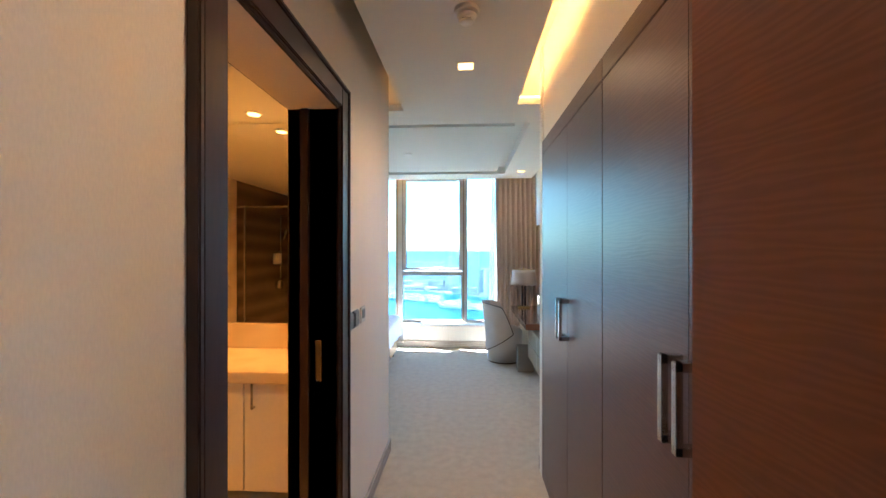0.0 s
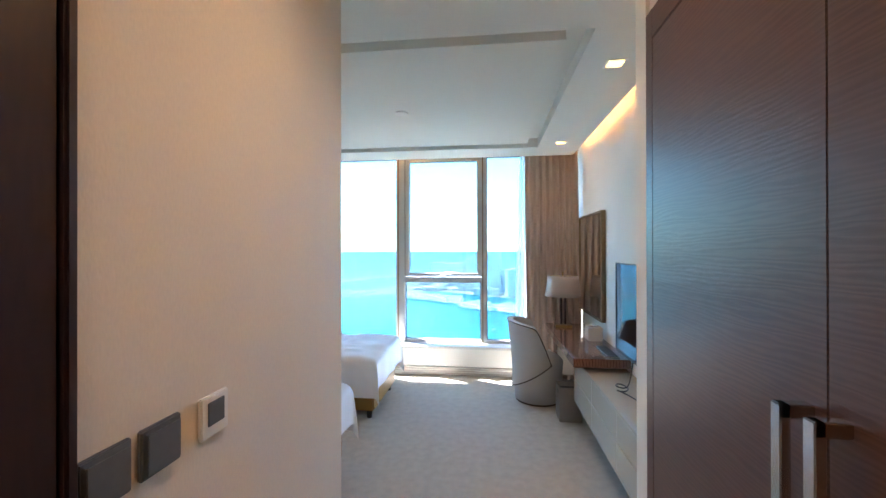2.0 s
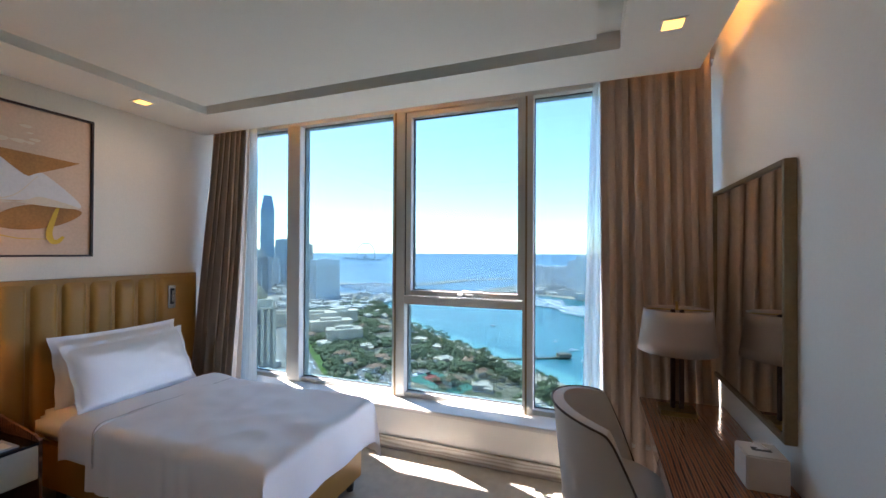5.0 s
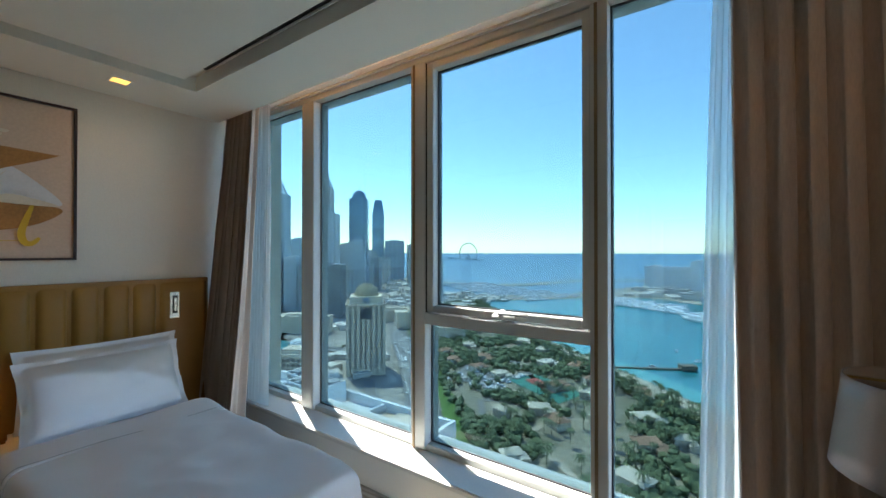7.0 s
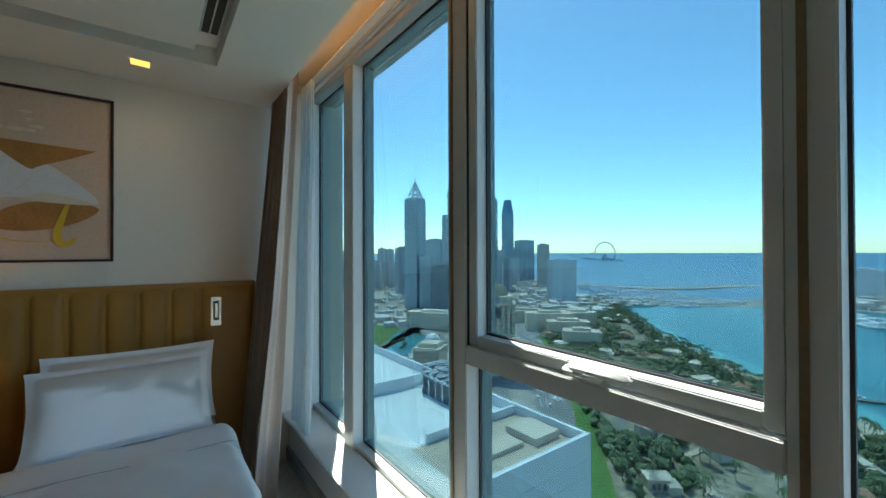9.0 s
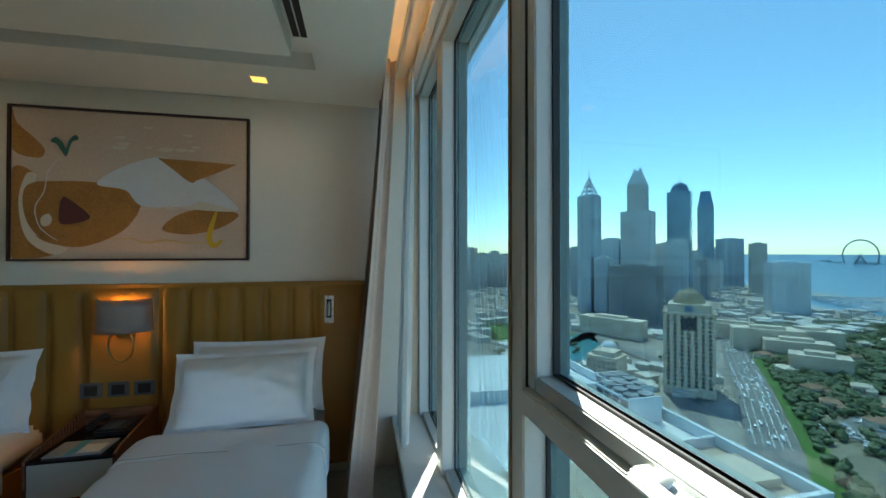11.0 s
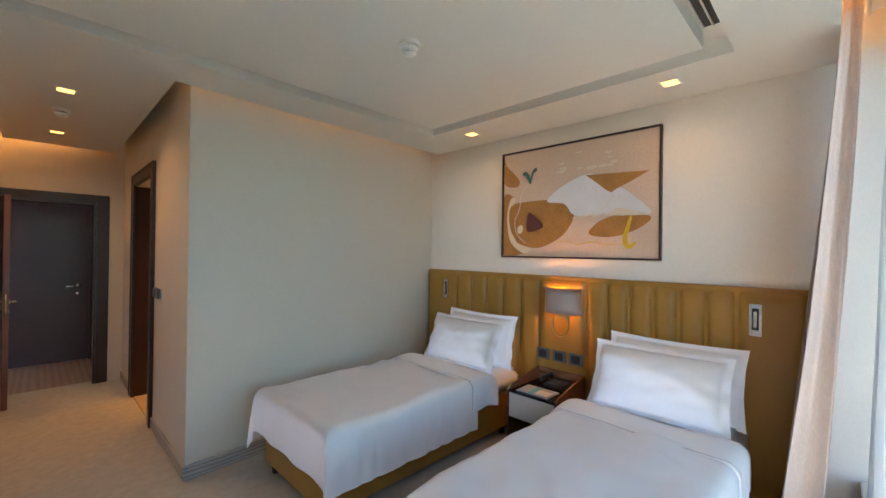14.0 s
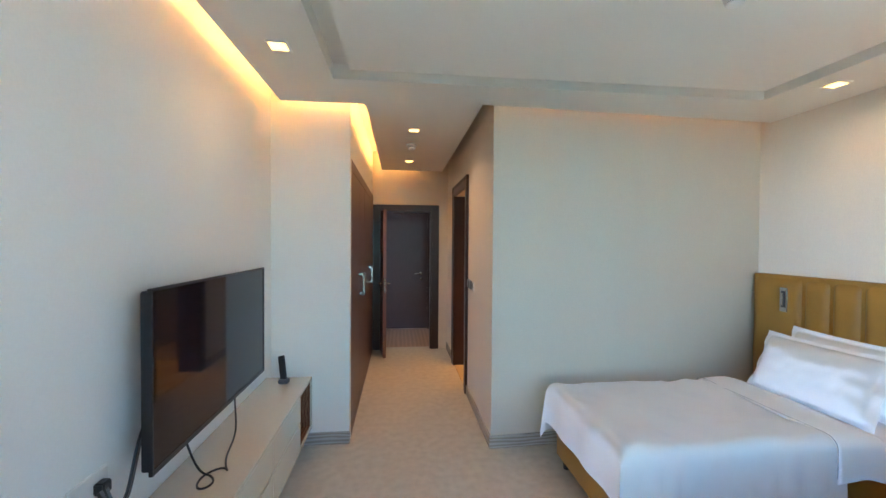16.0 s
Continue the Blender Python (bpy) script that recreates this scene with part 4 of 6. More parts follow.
# ---------------------------------------------------------------- bedside table and what lies on it
def nightstand():
    n = thing("nightstand", "cream bedside table with sloping sides and black top", "bedside table", (-2.45, 4.31, 0))
    y0, y1, xb, xf = 4.10, 4.50, -2.655, -2.22
    for y in (y0, y1 - 0.014):
        bm = bmesh.new()
        a = [bm.verts.new(c) for c in ((xb, y, 0.02), (xf, y, 0.02), (xf, y, 0.50), (xf - 0.06, y, 0.525), (xb, y, 0.585))]
        f = bm.faces.new(a)
        e = bmesh.ops.extrude_face_region(bm, geom=[f])
        bmesh.ops.translate(bm, vec=(0, 0.014, 0), verts=[v for v in e["geom"] if isinstance(v, bmesh.types.BMVert)])
        bmesh.ops.recalc_face_normals(bm, faces=bm.faces)
        part("side_panel", bm, M_ZEB, n, "thin brown wooden side")
    part("back_panel", boxes((xb - 0.012, xb, y0, y1, 0.02, 0.585)), M_ZEB, n)
    part("top", boxes((xb, xf - 0.004, y0 + 0.015, y1 - 0.015, 0.478, 0.492)), M_SCREEN, n, "glossy black top")
    part("drawer", boxes((xb, xf - 0.002, y0 + 0.016, y1 - 0.016, 0.30, 0.476), bevel=0.003), M_CREAM, n, "cream drawer front")
    part("shelf", boxes((xb, xf - 0.002, y0 + 0.015, y1 - 0.015, 0.05, 0.07)), M_ZEB, n)
    p = thing("telephone", "black desk telephone with a corded handset", "telephone", (-2.53, 4.33, 0.492))
    bm = boxes((-2.63, -2.46, 4.26, 4.43, 0.493, 0.53), bevel=0.01)
    part("body", bm, M_BLACK, p)
    hb = boxes((-2.63, -2.47, 4.225, 4.262, 0.55, 0.572), (-2.635, -2.60, 4.222, 4.265, 0.531, 0.56), (-2.50, -2.465, 4.222, 4.265, 0.531, 0.56), bevel=0.009)
    part("handset", hb, M_BLACK, p)
    for i in range(3):
        for j in range(4):
            part("key", boxes((-2.50 - j * 0.026, -2.484 - j * 0.026, 4.29 + i * 0.03, 4.308 + i * 0.03, 0.53, 0.534)), M_GREY, p)
    k = thing("booklet", "grey and turquoise booklet with a white card", "booklet", (-2.33, 4.30, 0.492))
    part("cover", boxes((-2.42, -2.25, 4.16, 4.42, 0.493, 0.500), bevel=0.001), mat("booklet_grey", (0.30, 0.33, 0.35), 0.4), k)
    part("stripe", boxes((-2.42, -2.25, 4.25, 4.29, 0.5003, 0.5012)), mat("turquoise_print", (0.06, 0.33, 0.42), 0.4), k)
    part("card", boxes((-2.36, -2.27, 4.30, 4.40, 0.5003, 0.503)), M_PORC, k, "white card")
nightstand()


# ---------------------------------------------------------------- desk wall
DT = 0.67  # desk top
def desk():
    d = thing("desk", "wall desk with a glossy figured wooden top", "desk", (1.0, 5.1, 0.6))
    part("top", boxes((0.805, XE - 0.003, 4.37, 5.86, DT - 0.068, DT), bevel=0.003), M_ZEB, d)
    part("support", boxes((0.93, XE - 0.003, 5.82, 5.85, 0.1, DT - 0.068)), M_CREAM, d)
    c = thing("media_console", "wall-hung cream lacquer console with drawers and open niche", "console", (1.0, 3.9, 0.2))
    x0, z0, z1, e = 0.90, 0.19, 0.572, XE - 0.003
    part("top_panel", boxes((x0, e, 2.76, 4.80, z1 - 0.02, z1), bevel=0.002), M_CREAM, c)
    part("bottom_panel", boxes((x0, e, 2.76, 4.80, z0, z0 + 0.02), bevel=0.002), M_CREAM, c)
    part("end_panel", boxes((x0, e, 2.76, 2.78, z0 + 0.02, z1 - 0.02)), M_CREAM, c)
    part("end_panel", boxes((x0, e, 4.78, 4.80, z0 + 0.02, z1 - 0.02)), M_CREAM, c)
    part("divider", boxes((x0 + 0.022, e, 3.08, 3.10, z0 + 0.02, z1 - 0.02)), M_CREAM, c)
    part("niche_lining", boxes((1.19, 1.222, 2.785, 3.08, z0 + 0.02, z1 - 0.02), (x0 + 0.01, 1.19, 2.781, 2.786, z0 + 0.02, z1 - 0.02), (x0 + 0.01, 1.19, 3.074, 3.079, z0 + 0.02, z1 - 0.02), (x0 + 0.01, 1.19, 2.786, 3.074, z0 + 0.021, z0 + 0.026)), M_ZEB, c, "open niche lined in figured wood")
    part("carcass", boxes((x0 + 0.025, e, 3.101, 4.779, z0 + 0.021, z1 - 0.021)), M_CREAM, c)
    for p, q in ((3.095, 3.66), (3.66, 4.225), (4.225, 4.79)):
        for za, zb in ((z0 + 0.022, 0.376), (0.384, z1 - 0.022)):
            part("drawer", boxes((x0, x0 + 0.02, p + 0.002, q - 0.002, za, zb), bevel=0.002), M_CREAM, c)
desk()


def television():
    t = thing("television", "large black flat television on the wall", "television", (1.12, 3.75, 0.75))
    y0, y1, z0, z1, x = 3.19, 4.315, 0.76, 1.405, 1.10
    part("body", boxes((x + 0.006, 1.14, y0 + 0.01, y1 - 0.01, z0 + 0.01, z1 - 0.01), (1.14, XE - 0.001, 3.6, 3.9, 0.95, 1.2), bevel=0.004), M_BLACK, t)
    part("bezel", boxes((x - 0.004, x + 0.01, y0, y0 + 0.010, z0, z1), (x - 0.004, x + 0.01, y1 - 0.010, y1, z0, z1), (x - 0.004, x + 0.01, y0 + 0.01, y1 - 0.01, z1 - 0.010, z1), (x - 0.004, x + 0.01, y0 + 0.01, y1 - 0.01, z0, z0 + 0.018), bevel=0.001), M_BLACK, t)
    part("screen", boxes((x, x + 0.005, y0 + 0.010, y1 - 0.010, z0 + 0.018, z1 - 0.010)), M_SCREEN, t, "glossy dark screen")
    s = thing("power_socket", "white wall socket with plugged cables", "socket", (XE, 4.42, 0.8))
    part("plate", boxes((XE - 0.012, XE, 4.34, 4.50, 0.74, 0.83), bevel=0.003), M_PORC, s)
    part("plug", boxes((XE - 0.045, XE - 0.012, 4.37, 4.41, 0.76, 0.80), bevel=0.005), M_BLACK, s, "black plug")
    for i in range(4):
        o = 0.012 * i
        wire("cable", [(XE - 0.04, 4.39 + o, 0.78), (XE - 0.08, 4.42 + o, 0.72 + o), (XE - 0.10, 4.38, 0.70 - o), (XE - 0.085, 4.33, 0.80 + 2 * o), (XE - 0.08, 4.27, 0.92)], 0.005, M_BLACK if i % 2 else M_GREY, "dark cable beside the television", "cable")
    z = 0.5775
    wire("loose_cable", [(1.13, 4.05, 0.78), (1.10, 4.02, 0.60), (1.06, 3.98, z), (1.0, 4.06, z), (1.06, 4.12, z + .002), (1.10, 4.0, z), (1.02, 3.92, z), (0.98, 4.0, z), (1.06, 3.86, z + .001), (1.08, 3.62, z), (1.13, 3.56, 0.70), (1.13, 3.55, 0.80)], 0.0045, M_BLACK, "black cable coiled on the console", "cable")
    k = thing("desk_outlet", "dark outlet strip let into the desk", "power outlet", (1.1, 4.6, DT))
    part("frame", boxes((1.07, 1.16, 4.42, 4.78, DT + 0.001, DT + 0.008), bevel=0.002), M_CHROME, k)
    part("insert", boxes((1.076, 1.154, 4.43, 4.77, DT + 0.008, DT + 0.011)), M_BLACK, k)
    r = thing("remote_control", "black remote control standing in a grey holder", "remote control", (1.0, 2.9, 0.572))
    part("holder", boxes((1.03, 1.10, 2.86, 2.91, 0.573, 0.602), bevel=0.006), M_GREY, r)
    bm = boxes((-0.022, 0.022, -0.009, 0.009, 0.0, 0.18), bevel=0.005)
    bmesh.ops.transform(bm, matrix=pose(1.065, 2.885, 0.582, 14, 10, 0), verts=bm.verts)
    part("remote", bm, M_BLACK, r)
television()


def wall_mirror():
    m = thing("wall_mirror", "tall bronze-framed mirror above the desk", "mirror", (1.2, 5.45, 0.83))
    y0, y1, z0, z1, xa, xb = 5.02, 5.93, 0.83, 1.865, 1.19, XE - 0.001
    part("frame", boxes((xa, xb, y0, y0 + 0.02, z0, z1), (xa, xb, y1 - 0.02, y1, z0, z1), (xa, xb, y0 + 0.02, y1 - 0.02, z0, z0 + 0.02), (xa, xb, y0 + 0.02, y1 - 0.02, z1 - 0.02, z1), bevel=0.002), M_GOLD, m)
    part("glass", boxes((1.20, 1.207, y0 + 0.02, y1 - 0.02, z0 + 0.02, z1 - 0.02)), M_MIRROR, m)
wall_mirror()


def desk_lamp():
    x, y = 0.965, 5.67
    l = thing("table_lamp", "table lamp with taupe satin shade on a dark stem", "table lamp", (x, y, DT))
    part("base", boxes((x - 0.085, x + 0.085, y - 0.065, y + 0.065, DT, DT + 0.026), bevel=0.003), M_BRASS, l, "brass base")
    for dx in (-0.03, 0.012):
        part("stem", boxes((x + dx, x + dx + 0.022, y - 0.012, y + 0.012, DT + 0.026, 1.22), bevel=0.003), M_FRAME, l, "dark upright stem")
    def f(u, w):
        a = u * math.tau
        r = 0.187 - 0.027 * w
        return (x + r * math.cos(a), y + r * math.sin(a), 1.0 + 0.222 * w)
    s = part("shade", grid(48, 4, f, True), M_SHADE, l, "taupe satin shade", True)
    s.modifiers.new("thick", "SOLIDIFY").thickness = 0.004
    t = boxes((x - 0.155, x + 0.155, y - 0.004, y + 0.004, 1.215, 1.221))
    tube(t, (x, y, 1.22), (x, y, 1.262), 0.007)
    part("finial", t, M_BRASS, l)
desk_lamp()


def chair():
    cx, cy = 0.655, 5.335
    c = thing("tub_chair", "pale upholstered tub chair with brown piping", "chair", (cx, cy, 0))
    b = bmesh.new()
    tube(b, (cx, cy, 0.02), (cx, cy, 0.40), 0.225, 0.245, 48)
    part("seat_drum", b, M_UPH, c, "", True)
    part("plinth", tube(bmesh.new(), (cx, cy, 0), (cx, cy, 0.02), 0.215, seg=40), M_PIPE, c)
    def cush(u, w):
        a, r = u * math.tau, math.sin(min(1, w * 1.0) * math.pi / 2)
        return (cx + 0.245 * r * math.cos(a), cy + 0.245 * r * math.sin(a), 0.40 + 0.065 * (1 - r ** 6) if w < 1 else 0.40)
    part("seat_cushion", grid(48, 10, cush, True), M_UPH, c, "", True)
    def top(t):
        return 0.80 - 0.10 * abs(t) ** 2.2 - 0.30 * max(0, abs(t) - 0.72) / 0.28
    def low(t):
        return 0.14 + 0.26 * abs(t) ** 1.5
    def back(rad):
        def f(u, w):
            t = 2 * u - 1
            a = math.pi + t * radians(112)
            z = low(t) + (top(t) - low(t)) * w
            r = rad + 0.045 * max(0, (z - 0.35)) / 0.45
            return (cx + r * math.cos(a), cy + r * math.sin(a), z)
        return f
    bk = part("backrest", grid(48, 14, back(0.252)), M_UPH, c, "", True)
    sd = bk.modifiers.new("thick", "SOLIDIFY")
    sd.thickness, sd.offset = 0.05, -1
    bv = bk.modifiers.new("round", "BEVEL")
    bv.width, bv.segments = 0.014, 2
    pts = []
    f = back(0.258)
    for i in range(41):
        pts.append(f(i / 40, 1.0))
    rim = [f(1.0, 1 - i / 8) for i in range(1, 9)] + [f(1 - i / 40, 0.0) for i in range(1, 41)] + [f(0.0, i / 8) for i in range(1, 9)]
    w = wire("piping", pts + rim, 0.0055, M_PIPE, "", "")
    w.parent, w.matrix_parent_inverse = c, c.matrix_basis.inverted()
    w["label"] = "brown piping"
chair()


def small_desk_things():
    t = thing("tissue_box", "pale leatherette cube tissue box", "tissue box", (1.13, 5.04, DT))
    part("box", boxes((1.06, 1.19, 4.97, 5.10, DT + 0.001, DT + 0.125), bevel=0.005), M_UPH, t)
    part("slot", boxes((1.095, 1.155, 5.022, 5.048, DT + 0.1252, DT + 0.1265)), M_BLACK, t, "dark slot")
    def f(u, w):
        return (1.105 + 0.04 * u + 0.01 * math.sin(w * 5), 5.035 + 0.01 * math.sin(u * 7) * w, DT + 0.126 + 0.03 * w * (1 - abs(2 * u - 1) * 0.6))
    part("tissue", grid(8, 4, f), M_LINEN, t, "white tissue", True)
    b = thing("waste_bin", "square taupe leatherette waste bin", "bin", (0.87, 4.9, 0))
    x0, x1, y0, y1, h = 0.775, 0.965, 4.80, 4.99, 0.30
    for r in ((x0, x1, y0, y0 + 0.008, 0, h), (x0, x1, y1 - 0.008, y1, 0, h), (x0, x0 + 0.008, y0 + 0.008, y1 - 0.008, 0, h), (x1 - 0.008, x1, y0 + 0.008, y1 - 0.008, 0, h)):
        part("side", boxes(r, bevel=0.002), M_BIN, b)
    part("bottom", boxes((x0 + 0.008, x1 - 0.008, y0 + 0.008, y1 - 0.008, 0, 0.008)), M_BIN, b)
    part("liner", boxes((x0 + 0.012, x1 - 0.012, y0 + 0.012, y1 - 0.012, 0.20, 0.26), bevel=0.02), M_BLACK, b, "black bin liner")
    part("handle_slot", boxes((x0 - 0.001, x0 + 0.001, y0 + 0.06, y0 + 0.13, 0.235, 0.255)), M_BLACK, b, "dark hand slot")
small_desk_things()


# ---------------------------------------------------------------- curtains
def curtain(name, xa, xb, yc, z0, z1, folds, amp, material, label, lean=0.0, thick=0.003, seed=1.0, pinch=0.8, ylow=0.0):
    """Pleated hanging cloth from xa to xb; it spreads and its folds deepen downwards."""
    def f(u, w):
        k = 1 - w
        x = (xa + xb) / 2 + (u - 0.5) * (xb - xa) * (pinch + (1 - pinch) * k ** 0.7) + lean * k ** 1.5
        ph = u * folds * math.tau + 0.9 * noise.noise(Vector((u * 5, seed, w * 0.8)))
        am = amp * (0.55 + 0.45 * k) * (0.8 + 0.5 * noise.noise(Vector((u * 4, seed + 9, w))))
        return (x + 0.25 * amp * math.sin(2 * ph + seed), yc + am * math.sin(ph) + ylow * k ** 1.2 + 0.01 * noise.noise(Vector((u * 9, w * 3, seed))), z0 + (z1 - z0) * w)
    o = one(name, grid(int(folds * 14), 26, f), material, label, "curtain", "window curtains" if thick else "sheer curtains", True)
    if thick:
        o.modifiers.new("thick", "SOLIDIFY").thickness = thick
    return o
curtain("curtain", 0.575, 1.19, 5.94, 0.02, 2.70, 8, 0.045, M_CURT, "taupe floor-length curtain gathered beside the desk", 0.04, seed=2.0, pinch=0.95, ylow=-0.02)
curtain("curtain", -2.75, -2.20, 5.90, 0.02, 2.70, 7, 0.075, M_CURT, "taupe floor-length curtain gathered beside the bed", 0.0, seed=5.0, pinch=0.74, ylow=-0.19)
curtain("sheer_curtain", 0.48, 0.76, 6.07, 0.358, 2.67, 5, 0.022, M_SHEER, "white sheer curtain gathered at the window", 0.0, 0, seed=3.0, pinch=0.5, ylow=-0.01)
curtain("sheer_curtain", -2.60, -2.26, 6.035, 0.358, 2.67, 7, 0.03, M_SHEER, "white sheer curtain gathered at the window", 0.0, 0, seed=7.0, pinch=0.62, ylow=-0.045)


# ---------------------------------------------------------------- the city below the window
G = -120.0
M_SEA = mat("open_sea", (0.06, 0.17, 0.26), 0.35, var=0.15, scale=0.004, fine=0.05, bump=0.0, col2=(0.08, 0.21, 0.31))
M_BAY = mat("turquoise_bay", (0.02, 0.17, 0.20), 0.3, var=0.2, scale=0.006, fine=0.08, bump=0.0, col2=(0.035, 0.24, 0.26))
M_SHOAL = mat("pale_shallows", (0.11, 0.36, 0.34), 0.3, var=0.15, scale=0.02, fine=0.2, bump=0.0)
M_SAND = mat("beach_sand", (0.46, 0.39, 0.30), 0.95, var=0.1, scale=0.03, fine=0.6, bump=0.0)
M_LAND = mat("city_ground", (0.30, 0.275, 0.24), 0.95, var=0.5, scale=0.012, fine=0.09, bump=0.0, col2=(0.50, 0.46, 0.40))
M_GRASS = mat("lawn", (0.09, 0.17, 0.035), 0.95, var=0.25, scale=0.05, fine=0.6, bump=0.0)
M_PARK = mat("park_soil", (0.10, 0.12, 0.055), 0.95, var=0.4, scale=0.03, fine=0.3, bump=0.0, col2=(0.40, 0.34, 0.26))
M_ROAD = mat("asphalt", (0.19, 0.185, 0.18), 0.9, var=0.12, scale=0.05, fine=0.5, bump=0.0)
M_LINE = mat("road_paint", (0.7, 0.7, 0.68), 0.8)
M_LEAF = mat("foliage", (0.09, 0.13, 0.05), 0.8, var=0.4, scale=0.15, fine=1.2, bump=0.0, col2=(0.17, 0.20, 0.095))
M_CONC = mat("pale_concrete", (0.52, 0.49, 0.45), 0.85, var=0.12, scale=0.05, fine=0.6, bump=0.0, rnd=0.18)
# blue-grey glass and cladding: distance haze put into the towers' base colour
M_HAZEG = mat("hazy_blue_glass", (0.17, 0.27, 0.37), 0.2, 0.3, var=0.25, scale=0.03, fine=0.25, bump=0.0, rnd=0.2)
M_HAZEW = mat("hazy_pale_cladding", (0.64, 0.69, 0.72), 0.6, var=0.1, scale=0.04, fine=0.5, bump=0.0, rnd=0.15)
M_DARKB = mat("raw_concrete_frame", (0.26, 0.27, 0.28), 0.9, var=0.25, scale=0.05)
M_TERRA = mat("terracotta_roof", (0.36, 0.20, 0.13), 0.9, var=0.15, scale=0.1, fine=1.0, bump=0.0, rnd=0.2)
M_STUCCO = mat("cream_stucco", (0.66, 0.56, 0.44), 0.9, var=0.08, scale=0.08, fine=0.8, bump=0.0, rnd=0.12)
M_WIN = mat("dark_window_glass", (0.05, 0.06, 0.07), 0.2, var=0.2, scale=0.3, bump=0.0)
M_TILEW = mat("white_cladding", (0.70, 0.71, 0.71), 0.6, var=0.05, scale=0.1, fine=1.0, bump=0.0)
M_HULL = mat("white_hull", (0.75, 0.75, 0.75), 0.4, var=0.05, bump=0.0)


def sheet(name, pts, z, material, label, category):
    bm = bmesh.new()
    f = bm.faces.new([bm.verts.new((x, y, z)) for x, y in pts])
    bmesh.ops.triangulate(bm, faces=[f])
    bmesh.ops.recalc_face_normals(bm, faces=bm.faces)
    for f in bm.faces:
        if f.normal.z < 0:
            f.normal_flip()
    return setting(name, bm, material, label, category)


def rounded(pts, n=6):
    """The closed outline through these points, smoothed."""
    out, k = [], len(pts)
    for i in range(k):
        p = [Vector(pts[(i + j - 1) % k]) for j in range(4)]
        for s in range(n):
            q = s / n
            c = 0.5 * ((2 * p[1]) + (p[2] - p[0]) * q + (2 * p[0] - 5 * p[1] + 4 * p[2] - p[3]) * q * q + (3 * p[1] - p[0] - 3 * p[2] + p[3]) * q ** 3)
            out.append((c.x, c.y))
    return out


# one sea sheet out to the horizon, rising into the distance at its rim
def sea_point(u, w):
    r = 4850 * w ** 1.3
    a = math.tau * u
    rise = max(0, (r - 2600) / 2250)
    return (r * math.cos(a), r * math.sin(a), G - 1.5 + 104 * rise ** 1.6)
setting("water_sea", grid(96, 30, lambda u, w: sea_point(u, max(w, 0.001)), True), M_SEA, "blue open sea reaching the horizon", "sea")
sheet("ground", [(450, 120), (150, 262), (24, 340), (-83, 436), (-265, 584), (-475, 833), (-455, 905), (-380, 985), (-290, 1075), (-160, 1170), (-30, 1080), (73, 1000), (300, 900), (700, 1000), (650, 1250), (130, 1490), (-120, 1580), (-260, 1500), (-330, 1240), (-450, 1060),
       (-560, 985), (-700, 1010), (-880, 1120), (-1100, 1306), (-1500, 1640), (-2300, 2350), (-3400, 3000), (-3600, -2600), (2600, -2600), (2600, 100)], G, M_LAND, "sandy city ground with streets", "ground")
sheet("water_bay", rounded([(24, 342), (-83, 438), (-265, 586), (-470, 833), (-440, 905), (-372, 985), (-285, 1072), (-160, 1165), (-30, 1076), (73, 996), (300, 890), (500, 500), (220, 330)]), G + 0.4, M_BAY, "turquoise bay", "water")
sheet("water_shallows", [(20, 346), (-86, 442), (-265, 592), (-462, 830), (-430, 800), (-245, 600), (-66, 456), (40, 362), (190, 300), (180, 275)], G + 0.6, M_SHOAL, "pale shallow water along the beach", "water")
sheet("ground_beach", rounded([(200, 240), (150, 270), (27, 344), (-83, 440), (-180, 520), (-262, 590), (-350, 690), (-475, 838), (-482, 826), (-360, 676), (-285, 583), (-190, 497), (-100, 418), (10, 318), (140, 244)], 4), G + 0.8, M_SAND, "pale sand beach", "beach")
sheet("ground_far_beach", rounded([(-480, 850), (-455, 905), (-380, 985), (-290, 1078), (-160, 1172), (-30, 1084), (73, 1006), (300, 906), (300, 890), (73, 990), (-30, 1066), (-160, 1152), (-285, 1060), (-370, 975), (-440, 900), (-462, 850)], 3), G + 0.9, M_SAND, "pale sand beach", "beach")
sheet("ground_park", [(-176, 258), (-70, 150), (80, 200), (120, 250), (5, 316), (-105, 410), (-292, 572), (-485, 815), (-560, 690), (-520, 600), (-350, 440)], G + 0.5, M_PARK, "resort gardens with soil and lawn", "garden")
sheet("ground_breakwater", rounded([(-1180, 1420), (-860, 1330), (-620, 1420), (-520, 1700), (-330, 1880), (-180, 1840), (-150, 1780), (-300, 1810), (-470, 1650), (-560, 1390), (-700, 1270), (-900, 1270), (-1150, 1330)]), G + 0.5, M_SAND, "long pale breakwater", "breakwater")
sheet("ground_island", rounded([(-1500, 3250), (-1700, 3420), (-2150, 3450), (-2500, 3250), (-2100, 3180), (-1750, 3200)]), G + 22, M_LAND, "far low island", "island")


def lane(name, pts, w, z, material, label, category):
    left, right = [], []
    for i, p in enumerate(pts):
        a, b = Vector(pts[max(0, i - 1)]), Vector(pts[min(len(pts) - 1, i + 1)])
        n = (b - a).normalized().orthogonal()
        left.append(tuple(Vector(p) + n * w / 2)), right.append(tuple(Vector(p) - n * w / 2))
    return sheet(name, left + right[::-1], z, material, label, category)


